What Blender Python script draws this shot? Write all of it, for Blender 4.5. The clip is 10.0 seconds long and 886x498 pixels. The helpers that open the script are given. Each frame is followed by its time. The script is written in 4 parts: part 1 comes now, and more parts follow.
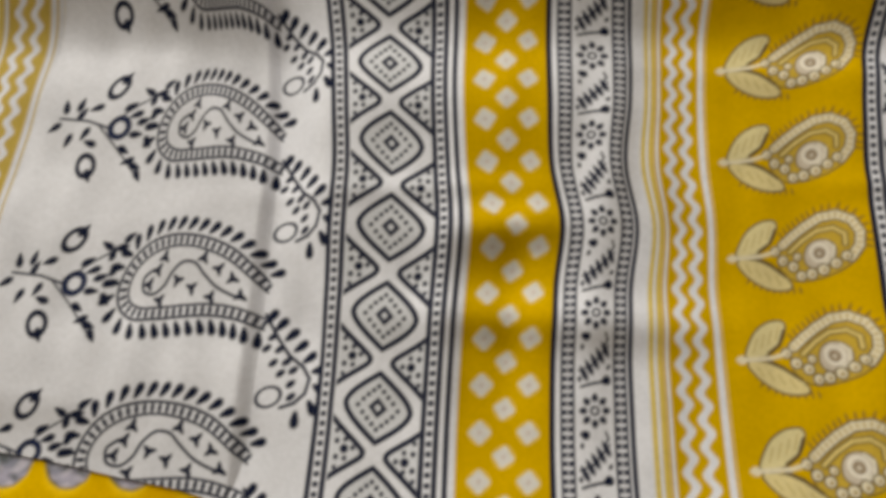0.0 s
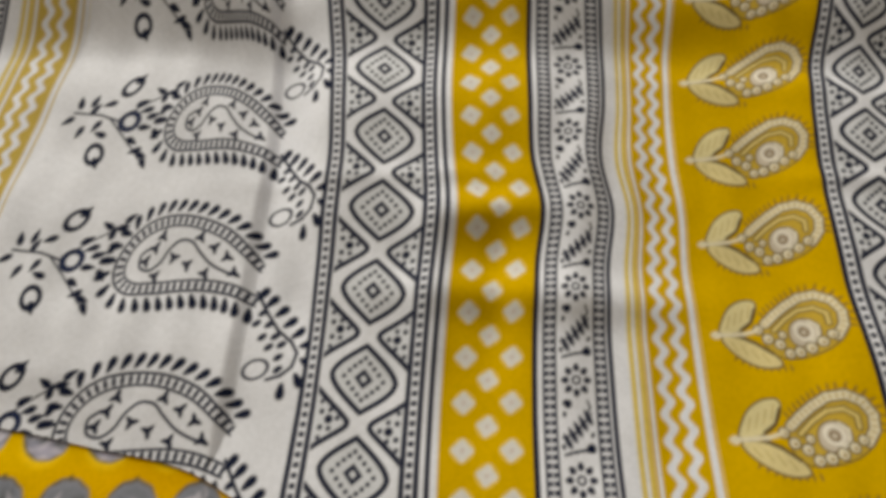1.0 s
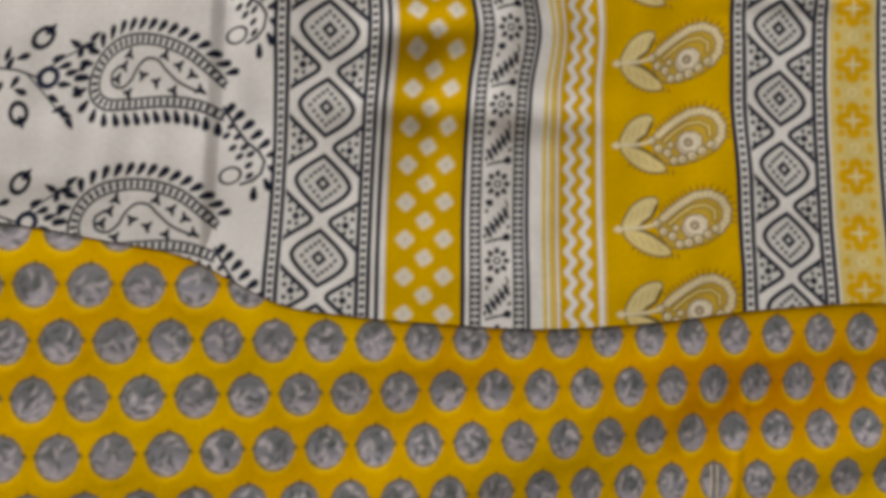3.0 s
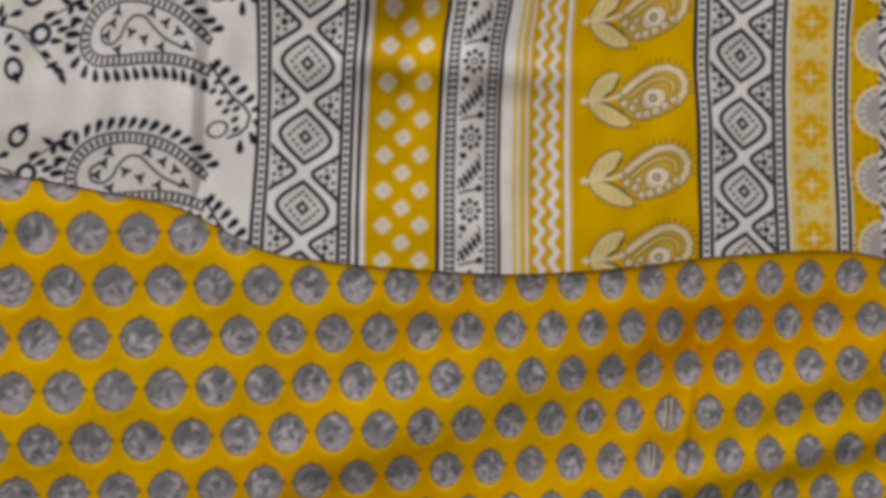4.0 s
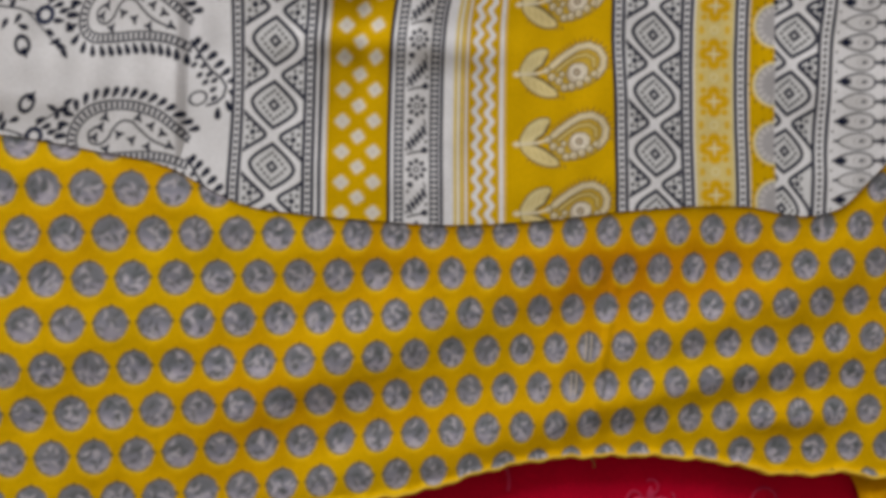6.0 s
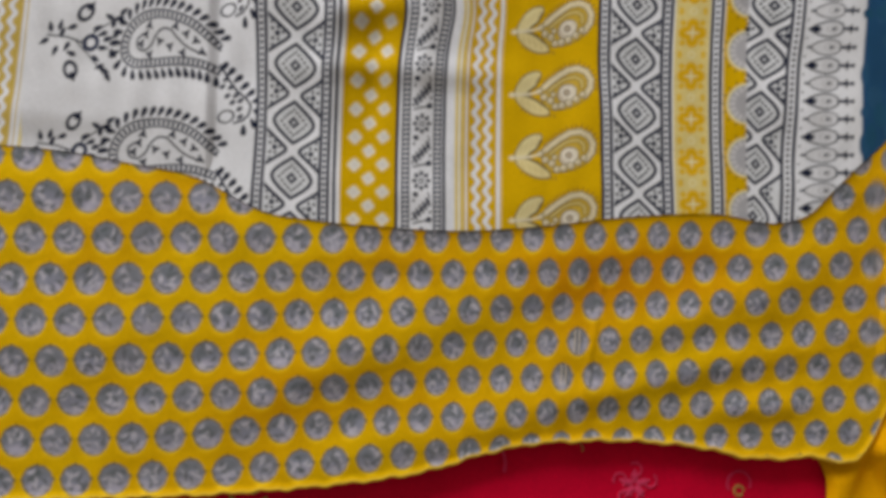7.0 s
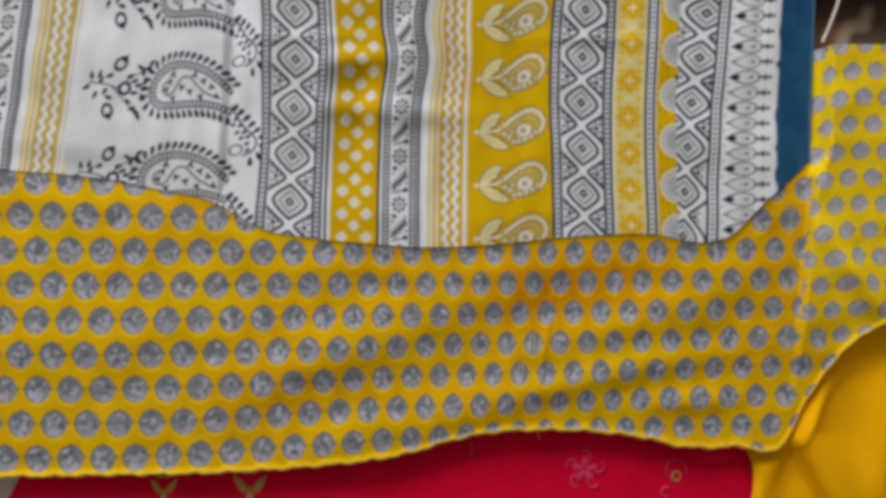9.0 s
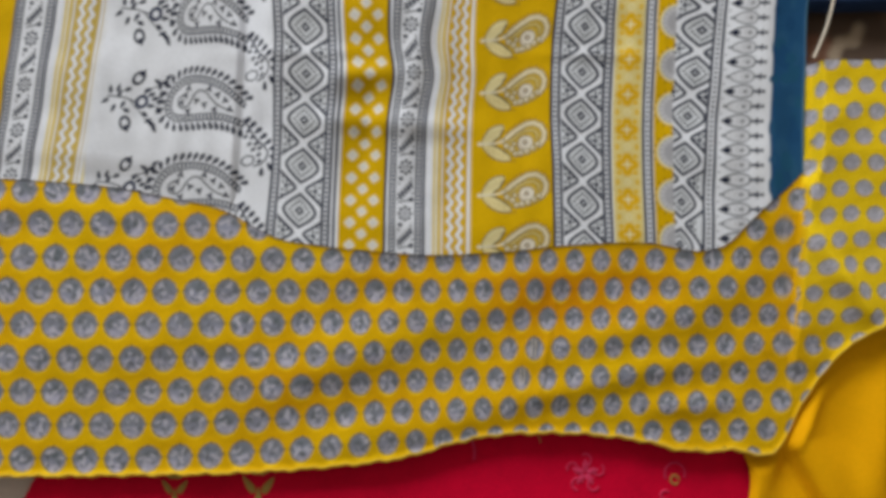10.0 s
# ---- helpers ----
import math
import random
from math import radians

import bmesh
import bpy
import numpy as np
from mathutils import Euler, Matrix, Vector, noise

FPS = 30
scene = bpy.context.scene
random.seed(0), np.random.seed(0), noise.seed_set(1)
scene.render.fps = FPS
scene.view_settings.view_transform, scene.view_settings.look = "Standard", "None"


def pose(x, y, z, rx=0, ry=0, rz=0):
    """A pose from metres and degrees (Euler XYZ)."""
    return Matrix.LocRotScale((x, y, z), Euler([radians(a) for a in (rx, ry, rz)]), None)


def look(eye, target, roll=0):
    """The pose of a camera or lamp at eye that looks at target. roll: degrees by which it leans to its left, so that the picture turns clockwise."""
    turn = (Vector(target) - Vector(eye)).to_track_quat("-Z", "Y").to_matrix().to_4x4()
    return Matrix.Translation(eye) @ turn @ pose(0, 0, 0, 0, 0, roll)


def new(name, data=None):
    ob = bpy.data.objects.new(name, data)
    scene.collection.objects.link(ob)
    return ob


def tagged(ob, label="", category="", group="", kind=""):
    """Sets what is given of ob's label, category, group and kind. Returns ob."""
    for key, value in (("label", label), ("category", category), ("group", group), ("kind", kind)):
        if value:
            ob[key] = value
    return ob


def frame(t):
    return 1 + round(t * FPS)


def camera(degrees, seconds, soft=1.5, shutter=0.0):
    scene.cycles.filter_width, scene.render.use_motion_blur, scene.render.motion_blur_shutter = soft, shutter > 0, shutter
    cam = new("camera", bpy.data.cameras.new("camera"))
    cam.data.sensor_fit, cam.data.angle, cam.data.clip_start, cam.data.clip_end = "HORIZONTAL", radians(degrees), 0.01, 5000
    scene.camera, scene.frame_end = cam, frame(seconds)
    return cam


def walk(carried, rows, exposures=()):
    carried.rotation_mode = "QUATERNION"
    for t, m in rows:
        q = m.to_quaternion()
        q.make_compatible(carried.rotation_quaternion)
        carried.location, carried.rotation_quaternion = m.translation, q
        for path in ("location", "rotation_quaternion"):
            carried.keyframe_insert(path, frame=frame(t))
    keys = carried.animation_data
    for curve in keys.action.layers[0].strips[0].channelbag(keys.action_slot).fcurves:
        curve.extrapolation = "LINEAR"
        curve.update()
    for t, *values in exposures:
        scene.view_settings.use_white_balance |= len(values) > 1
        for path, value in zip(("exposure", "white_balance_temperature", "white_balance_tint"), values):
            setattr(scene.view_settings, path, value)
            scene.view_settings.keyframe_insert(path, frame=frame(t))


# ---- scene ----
cam = camera(71.0, 10.0, soft=4.4)
PATH = [
    (0, 0.0515, -0.0003, 0.3062, 14.42, 3.63, 0.07),
    (0.5, 0.0358, -0.0589, 0.2958, 26.20, 0.68, -0.36),
    (1, 0.0509, -0.0609, 0.3021, 23.60, 2.07, 0.48),
    (1.5, 0.0640, -0.0495, 0.3223, 15.18, 1.71, 0.20),
    (2, 0.0684, -0.0506, 0.3379, 9.33, 0.38, 0.13),
    (2.5, 0.0658, -0.0516, 0.3516, 5.26, -0.33, -0.29),
    (3.8, 0.0751, -0.0513, 0.3802, -1.09, -0.75, -0.32),
    (4, 0.0797, -0.0567, 0.3860, -1.69, -0.76, -0.27),
    (4.5, 0.0954, -0.0711, 0.3983, -2.10, -0.59, -0.11),
    (5, 0.1084, -0.0767, 0.4118, -2.97, -0.55, -0.02),
    (5.5, 0.1151, -0.0810, 0.4272, -2.75, -0.49, -0.00),
    (7, 0.1222, -0.0747, 0.4927, -2.70, 0.54, 0.08),
    (7.5, 0.1305, -0.0787, 0.5204, -2.04, 1.00, 0.16),
    (8, 0.1415, -0.0783, 0.5457, -1.74, 1.28, 0.22),
    (8.5, 0.1521, -0.0774, 0.5635, -1.37, 1.64, 0.30),
    (9, 0.1589, -0.0743, 0.5754, -1.05, 1.82, 0.40),
    (9.5, 0.1603, -0.0798, 0.5862, -0.15, 2.01, 0.43),
    (10, 0.1597, -0.0777, 0.5942, 0.03, 2.23, 0.55),
]
walk(cam, [(t, pose(x, y, z, rx, ry, rz)) for t, x, y, z, rx, ry, rz in PATH],
     ((0.0, -0.06, 7000, 5), (1.0, -0.06, 7000, 4), (2.5, -0.22, 7250, 5), (4.0, -0.2, 7150, 8), (5.5, -0.16, 6750, 8), (8.0, -0.08, 6380, 5), (10.0, -0.01, 6200, 4)))

# ---- light: a room with one tall window beyond the bed, daylight from it ----
world = bpy.data.worlds.new("world")
scene.world = world
world.use_nodes = True
wn = world.node_tree
sky = wn.nodes.new("ShaderNodeTexSky")
sky.sky_type, sky.sun_disc = "NISHITA", False
sky.sun_elevation, sky.sun_rotation = radians(40), radians(20)
wn.links.new(sky.outputs[0], wn.nodes["Background"].inputs[0])
wn.nodes["Background"].inputs[1].default_value = 0.1
WINDOW_POWER, WINDOW_COLOR = 150.0, (1.0, 0.97, 0.93)
lamp = bpy.data.lights.new("window_daylight", "AREA")
lamp.shape, lamp.size, lamp.size_y, lamp.energy, lamp.color = "RECTANGLE", 2.2, 1.4, WINDOW_POWER, WINDOW_COLOR
lamp_ob = new("window_daylight", lamp)
lamp_ob.matrix_world = look((-1.1, 3.14, 1.75), (0.1, 0.0, 0.0))


# ---- materials ----
def fabric(name, color=None, rough=0.85, sheen=0.2, weave=1500.0, mottling=0.10, bump=0.15):
    """Woven cloth: its print from the 'print' attribute, or one dyed colour; threads and slight unevenness of the dye."""
    mat = bpy.data.materials.new(name)
    mat.use_nodes = True
    n, l = mat.node_tree.nodes, mat.node_tree.links
    b = n["Principled BSDF"]
    if color is None:
        base = n.new("ShaderNodeAttribute")
        base.attribute_name = "print"
        base_out = base.outputs["Color"]
    else:
        base = n.new("ShaderNodeRGB")
        base.outputs[0].default_value = (*color, 1)
        base_out = base.outputs[0]
    co = n.new("ShaderNodeTexCoord")
    big = n.new("ShaderNodeTexNoise")
    big.inputs["Scale"].default_value, big.inputs["Detail"].default_value = 28, 4
    small = n.new("ShaderNodeTexNoise")
    small.inputs["Scale"].default_value, small.inputs["Detail"].default_value = 420, 2
    l.new(co.outputs["Object"], big.inputs["Vector"])
    l.new(co.outputs["Object"], small.inputs["Vector"])
    both = n.new("ShaderNodeMath")
    both.operation = "ADD"
    l.new(big.outputs[0], both.inputs[0])
    l.new(small.outputs[0], both.inputs[1])
    ramp = n.new("ShaderNodeMapRange")
    ramp.inputs["From Min"].default_value, ramp.inputs["From Max"].default_value = 0.7, 1.3
    ramp.inputs["To Min"].default_value, ramp.inputs["To Max"].default_value = 1 - mottling, 1 + mottling
    l.new(both.outputs[0], ramp.inputs["Value"])
    mul = n.new("ShaderNodeVectorMath")
    mul.operation = "MULTIPLY"
    l.new(base_out, mul.inputs[0])
    l.new(ramp.outputs[0], mul.inputs[1])
    l.new(mul.outputs[0], b.inputs["Base Color"])
    wave = n.new("ShaderNodeTexNoise")
    wave.inputs["Scale"].default_value = weave
    l.new(co.outputs["Object"], wave.inputs["Vector"])
    bp = n.new("ShaderNodeBump")
    bp.inputs["Strength"].default_value, bp.inputs["Distance"].default_value = bump, 0.0006
    l.new(wave.outputs[0], bp.inputs["Height"])
    l.new(bp.outputs[0], b.inputs["Normal"])
    b.inputs["Roughness"].default_value = rough
    b.inputs["Sheen Weight"].default_value = sheen
    b.inputs["Specular IOR Level"].default_value = 0.05
    return mat


PRINT = fabric("printed_cotton", rough=0.85, sheen=0.0, mottling=0.07)
RED = fabric("red_silk", (0.66, 0.001, 0.034), rough=0.75, sheen=0.0, mottling=0.14)
AMBER = fabric("plain_yellow_cotton", (0.88, 0.42, 0.001), rough=0.8, sheen=0.0, mottling=0.06)
NAVY = fabric("navy_cotton", (0.012, 0.03, 0.09), rough=0.7)
GOLD = fabric("gold_thread", (0.45, 0.29, 0.08), rough=0.45, sheen=0.0, weave=4000)
PINK = fabric("pink_thread", (0.66, 0.045, 0.13), rough=0.6, sheen=0.0, weave=4000)
CREAM = fabric("cream_thread", (0.75, 0.66, 0.55), rough=0.7, sheen=0.0, weave=4000)
PLASTER = fabric("wall_paint", (0.42, 0.40, 0.37), rough=0.9, sheen=0, weave=60, bump=0.05)
WOODFLOOR = fabric("floor_stone", (0.42, 0.36, 0.3), rough=0.5, sheen=0, weave=30, bump=0.05)


# ---- helpers of this scene ----
def link(name, verts, faces, mat, parent=None, label="", smooth=True):
    me = bpy.data.meshes.new(name)
    me.from_pydata(verts, [], faces)
    me.materials.append(mat)
    if smooth:
        me.polygons.foreach_set("use_smooth", np.ones(len(me.polygons), bool))
    ob = new(name, me)
    ob.parent = parent
    return tagged(ob, label)


def sheet(name, X, Y, Z, mat, colors=None, parent=None, label=""):
    """A cloth from a grid of places (rows, columns), with the print as a colour attribute."""
    r, c = X.shape
    me = bpy.data.meshes.new(name)
    me.vertices.add(r * c)
    me.vertices.foreach_set("co", np.stack([X, Y, Z], -1).astype(np.float32).ravel())
    i = np.arange(r * c).reshape(r, c)
    quads = np.stack([i[:-1, :-1], i[:-1, 1:], i[1:, 1:], i[1:, :-1]], -1).reshape(-1, 4)
    me.loops.add(quads.size)
    me.loops.foreach_set("vertex_index", quads.ravel().astype(np.int32))
    me.polygons.add(len(quads))
    me.polygons.foreach_set("loop_start", np.arange(0, quads.size, 4, dtype=np.int32))
    me.polygons.foreach_set("use_smooth", np.ones(len(quads), bool))
    me.update(calc_edges=True)
    if colors is not None:
        at = me.color_attributes.new("print", "FLOAT_COLOR", "POINT")
        rgba = np.ones((r * c, 4), np.float32)
        rgba[:, :3] = colors.reshape(-1, 3)
        at.data.foreach_set("color", rgba.ravel())
    me.materials.append(mat)
    ob = new(name, me)
    ob.parent = parent
    return tagged(ob, label)


def box(name, lo, hi, mat, parent=None, bevel=0.0):
    bm = bmesh.new()
    bmesh.ops.create_cube(bm, size=1)
    for v in bm.verts:
        v.co = [lo[k] + (v.co[k] + 0.5) * (hi[k] - lo[k]) for k in range(3)]
    if bevel:
        bmesh.ops.bevel(bm, geom=bm.edges[:], offset=bevel, segments=4, profile=0.5, affect="EDGES")
    me = bpy.data.meshes.new(name)
    bm.to_mesh(me)
    bm.free()
    me.materials.append(mat)
    ob = new(name, me)
    ob.parent = parent
    return ob


def smooth_step(a, b, x):
    t = np.clip((x - a) / (b - a), 0, 1)
    return t * t * (3 - 2 * t)


def curve_through(xs, ys, x):
    """A smooth curve through a few places (Hermite with finite slopes)."""
    xs, ys = np.asarray(xs, float), np.asarray(ys, float)
    m = np.gradient(ys, xs)
    x = np.clip(x, xs[0], xs[-1])
    k = np.clip(np.searchsorted(xs, x) - 1, 0, len(xs) - 2)
    h = xs[k + 1] - xs[k]
    t = (x - xs[k]) / h
    return (ys[k] * (1 + 2 * t) * (1 - t) ** 2 + m[k] * h * t * (1 - t) ** 2
            + ys[k + 1] * t * t * (3 - 2 * t) + m[k + 1] * h * t * t * (t - 1))


def soft_noise(x, y, scale, seed):
    """Smooth undulation from a few crossing waves."""
    rng = np.random.RandomState(seed)
    out = np.zeros_like(x)
    for _ in range(7):
        a, p = rng.uniform(0, 2 * np.pi), rng.uniform(0, 2 * np.pi)
        f = 2 * np.pi / scale * rng.uniform(0.6, 1.6)
        out += np.sin(f * (x * np.cos(a) + y * np.sin(a)) + p)
    return out / 7


def ridge(x, y, x0, y0, degrees, length, width, height):
    """A long soft fold through a place, at an angle."""
    a = radians(degrees)
    s = (x - x0) * np.cos(a) + (y - y0) * np.sin(a)
    t = -(x - x0) * np.sin(a) + (y - y0) * np.cos(a)
    return height * np.exp(-(s / length) ** 2 - (t / width) ** 2)


class Print:
    """A block print drawn in the cloth's own plane: shapes stamped over one another on a fine raster."""

    def __init__(self, x0, x1, y0, y1, step, color):
        self.x0, self.y0, self.step = x0, y0, step
        self.w, self.h = int((x1 - x0) / step) + 1, int((y1 - y0) / step) + 1
        self.a = np.empty((self.h, self.w, 3), np.float32)
        self.a[:] = color

    def window(self, xa, xb, ya, yb):
        s, pad = self.step, 3
        i0, i1 = max(0, int((xa - self.x0) / s) - pad), min(self.w, int((xb - self.x0) / s) + pad)
        j0, j1 = max(0, int((ya - self.y0) / s) - pad), min(self.h, int((yb - self.y0) / s) + pad)
        if i1 <= i0 or j1 <= j0:
            return None
        X, Y = np.meshgrid(self.x0 + s * np.arange(i0, i1), self.y0 + s * np.arange(j0, j1))
        return (slice(j0, j1), slice(i0, i1)), X, Y

    def fill(self, where, d, color):
        """Lays colour where the signed distance d is below zero, with a soft ink edge."""
        k = np.clip(0.5 - d / (1.6 * self.step), 0, 1)[..., None]
        self.a[where] = self.a[where] * (1 - k) + np.array(color, np.float32) * k

    def band(self, xa, xb, color):
        got = self.window(xa, xb, self.y0, self.y0 + self.h * self.step)
        if got:
            w, X, Y = got
            self.fill(w, np.maximum(xa - X, X - xb), color)

    def leaf(self, cx, cy, rx, ry, degrees, color, point=0.0):
        """An ellipse, or with point a drop that narrows towards its own +x end."""
        r = max(rx, ry)
        got = self.window(cx - r, cx + r, cy - r, cy + r)
        if got:
            w, X, Y = got
            a = radians(degrees)
            s, t = (X - cx) * np.cos(a) + (Y - cy) * np.sin(a), -(X - cx) * np.sin(a) + (Y - cy) * np.cos(a)
            wide = ry * (1 - point * np.clip(s / rx, -0.4, 1))
            self.fill(w, (np.sqrt((s / rx) ** 2 + (t / np.maximum(wide, 1e-5)) ** 2) - 1) * min(rx, ry), color)

    def ring(self, cx, cy, r, thick, color, squash=1.0, degrees=0.0):
        got = self.window(cx - r - thick, cx + r + thick, cy - r - thick, cy + r + thick)
        if got:
            w, X, Y = got
            a = radians(degrees)
            s, t = (X - cx) * np.cos(a) + (Y - cy) * np.sin(a), -(X - cx) * np.sin(a) + (Y - cy) * np.cos(a)
            self.fill(w, np.abs(np.hypot(s, t / squash) - r) - thick / 2, color)

    def stroke(self, pts, thick, color):
        pts = np.asarray(pts, float)
        for (xa, ya), (xb, yb) in zip(pts[:-1], pts[1:]):
            got = self.window(min(xa, xb) - thick, max(xa, xb) + thick, min(ya, yb) - thick, max(ya, yb) + thick)
            if got:
                w, X, Y = got
                dx, dy = xb - xa, yb - ya
                t = np.clip(((X - xa) * dx + (Y - ya) * dy) / (dx * dx + dy * dy + 1e-12), 0, 1)
                self.fill(w, np.hypot(X - xa - t * dx, Y - ya - t * dy) - thick / 2, color)

    def shape(self, pts, color, rim=None, thick=0.0):
        """A closed rounded outline through a few places, filled, with an optional outline of its own colour."""
        p = np.asarray(pts, float)
        for _ in range(2):
            q = np.roll(p, -1, 0)
            p = np.stack([0.75 * p + 0.25 * q, 0.25 * p + 0.75 * q], 1).reshape(-1, 2)
        got = self.window(p[:, 0].min() - thick, p[:, 0].max() + thick, p[:, 1].min() - thick, p[:, 1].max() + thick)
        if not got:
            return
        w, X, Y = got
        far, inside = np.full(X.shape, 9.0), np.zeros(X.shape, bool)
        for (xa, ya), (xb, yb) in zip(p, np.roll(p, -1, 0)):
            dx, dy = xb - xa, yb - ya
            t = np.clip(((X - xa) * dx + (Y - ya) * dy) / (dx * dx + dy * dy + 1e-14), 0, 1)
            far = np.minimum(far, np.hypot(X - xa - t * dx, Y - ya - t * dy))
            if abs(dy) > 1e-9:
                inside ^= ((Y > ya) != (Y > yb)) & (X < xa + (Y - ya) * dx / dy)
        d = np.where(inside, -far, far)
        if rim is not None:
            self.fill(w, d - thick, rim)
        self.fill(w, d, color)

    def sample(self, x, y):
        i, j = (x - self.x0) / self.step, (y - self.y0) / self.step
        i, j = np.clip(i, 0, self.w - 1.001), np.clip(j, 0, self.h - 1.001)
        i0, j0 = i.astype(int), j.astype(int)
        fx, fy = (i - i0)[..., None], (j - j0)[..., None]
        a = self.a
        return ((a[j0, i0] * (1 - fx) + a[j0, i0 + 1] * fx) * (1 - fy)
                + (a[j0 + 1, i0] * (1 - fx) + a[j0 + 1, i0 + 1] * fx) * fy)


# ---- the room that holds the bed ----
tagged(box("floor", (-2.4, -2.0, -0.62), (2.6, 3.2, -0.55), WOODFLOOR), "stone-coloured floor under the bed", "floor", kind="structure")
tagged(box("ceiling", (-2.4, -2.0, 2.6), (2.6, 3.2, 2.7), PLASTER), "plain painted ceiling", "ceiling", kind="structure")
tagged(box("wall_south", (-2.4, -2.1, -0.62), (2.6, -2.0, 2.7), PLASTER), "plain painted wall", "wall", kind="structure")
tagged(box("wall_west", (-2.5, -2.1, -0.62), (-2.4, 3.3, 2.7), PLASTER), "plain painted wall", "wall", kind="structure")
tagged(box("wall_east", (2.6, -2.1, -0.62), (2.7, 3.3, 2.7), PLASTER), "plain painted wall", "wall", kind="structure")
wall_n = tagged(new("wall_north"), "plain painted wall with a wide window opening", "wall", kind="structure")
box("wall_panel", (-2.4, 3.2, -0.62), (-2.25, 3.3, 2.7), PLASTER, wall_n)
box("wall_panel", (0.05, 3.2, -0.62), (2.6, 3.3, 2.7), PLASTER, wall_n)
box("wall_panel", (-2.25, 3.2, -0.62), (0.05, 3.3, 0.95), PLASTER, wall_n)
box("wall_panel", (-2.25, 3.2, 2.45), (0.05, 3.3, 2.7), PLASTER, wall_n)

# ---- the bed: a mattress and a brown patterned bedsheet ----
tagged(box("bed", (-0.9, -1.0, -0.55), (1.1, 0.9, -0.0275), CREAM, bevel=0.03), "mattress bed under a brown patterned sheet", "bed")
INK, WHITE, YELLOW = (0.008, 0.012, 0.035), (0.81, 0.815, 0.89), (0.68, 0.410, 0.002)

sp = Print(-0.90, 1.10, -1.0, 0.9, 0.003, (0.24, 0.155, 0.11))
rng = np.random.RandomState(5)
for _ in range(420):
    cx, cy = rng.uniform(-0.9, 1.1), rng.uniform(-1, 0.9)
    col = [(0.40, 0.30, 0.22), (0.05, 0.035, 0.03), (0.03, 0.05, 0.035), (0.30, 0.15, 0.09)][rng.randint(4)]
    sp.leaf(cx, cy, rng.uniform(0.015, 0.05), rng.uniform(0.008, 0.02), rng.uniform(0, 180), col, 0.5)
for _ in range(160):
    cx, cy = rng.uniform(-0.9, 1.1), rng.uniform(-1, 0.9)
    sp.ring(cx, cy, rng.uniform(0.015, 0.03), 0.008, (0.47, 0.36, 0.27), 0.7, rng.uniform(0, 180))
sp.leaf(-0.31, -0.35, 0.075, 0.055, 20, (0.74, 0.62, 0.57))
sp.leaf(0.515, 0.125, 0.05, 0.045, 0, (0.13, 0.09, 0.07))
sp.leaf(0.497, 0.118, 0.016, 0.02, 80, (0.26, 0.13, 0.09))
sp.stroke([(0.512, 0.085), (0.513, 0.115), (0.518, 0.126), (0.532, 0.128), (0.536, 0.140)], 0.011, (0.46, 0.36, 0.27))
gx, gy = np.meshgrid(np.linspace(-0.9, 1.1, 700), np.linspace(-1.0, 0.9, 660))
gz = -0.0205 + 0.0035 * soft_noise(gx, gy, 0.25, 11)
tagged(sheet("bedsheet", gx, gy, gz, PRINT, sp.sample(gx, gy)), "brown and beige patterned bedsheet under the clothes", "bedsheet")

# ---- red silk cloth, lowest of the pile ----
def red_height(x, y):
    return -0.0115 + 0.0018 * soft_noise(x, y, 0.16, 3)


n = 300
s, t = np.meshgrid(np.linspace(0, 1, n), np.linspace(0, 1, n))
ry = -0.62 + 0.60 * t
rx = -0.27 + 0.52 * np.minimum(ry + 0.308, 0) + 0.85 * s
red_cloth = tagged(sheet("red_cloth", rx, ry, red_height(rx, ry), RED), "deep red silk cloth with gold and pink embroidered sprigs", "cloth")


def thread_line(name, pts, r, mat, parent, label=""):
    """A thin round thread through a few places."""
    pts = [Vector(p) for p in pts]
    verts, faces = [], []
    for k, p in enumerate(pts):
        d = (pts[min(k + 1, len(pts) - 1)] - pts[max(k - 1, 0)]).normalized()
        a = d.cross(Vector((0, 0, 1))).normalized()
        b = a.cross(d)
        for q in range(6):
            verts.append(p + r * (a * math.cos(q * math.pi / 3) + b * math.sin(q * math.pi / 3)))
    for k in range(len(pts) - 1):
        for q in range(6):
            faces.append((6 * k + q, 6 * k + (q + 1) % 6, 6 * k + 6 + (q + 1) % 6, 6 * k + 6 + q))
    return link(name, verts, faces, mat, parent, label)


def satin_leaf(name, cx, cy, rx, ry, degrees, mat, parent):
    """A padded satin-stitch leaf lying on the red cloth."""
    a, verts, faces, m, rings = radians(degrees), [], [], 14, 3
    for k in range(rings + 1):
        f = 1 - k / rings * 0.92
        for q in range(m):
            g = 2 * math.pi * q / m
            px = rx * f * math.cos(g)
            py = ry * f * math.sin(g) * (1 - 0.5 * math.cos(g))
            x, y = cx + px * math.cos(a) - py * math.sin(a), cy + px * math.sin(a) + py * math.cos(a)
            verts.append((x, y, float(red_height(np.array(x), np.array(y))) + 0.0003 + 0.0012 * math.sqrt(1 - f * f)))
    for k in range(rings):
        for q in range(m):
            faces.append((k * m + q, k * m + (q + 1) % m, (k + 1) * m + (q + 1) % m, (k + 1) * m + q))
    faces.append(tuple(rings * m + q for q in range(m)))
    return link(name, verts, faces, mat, parent)


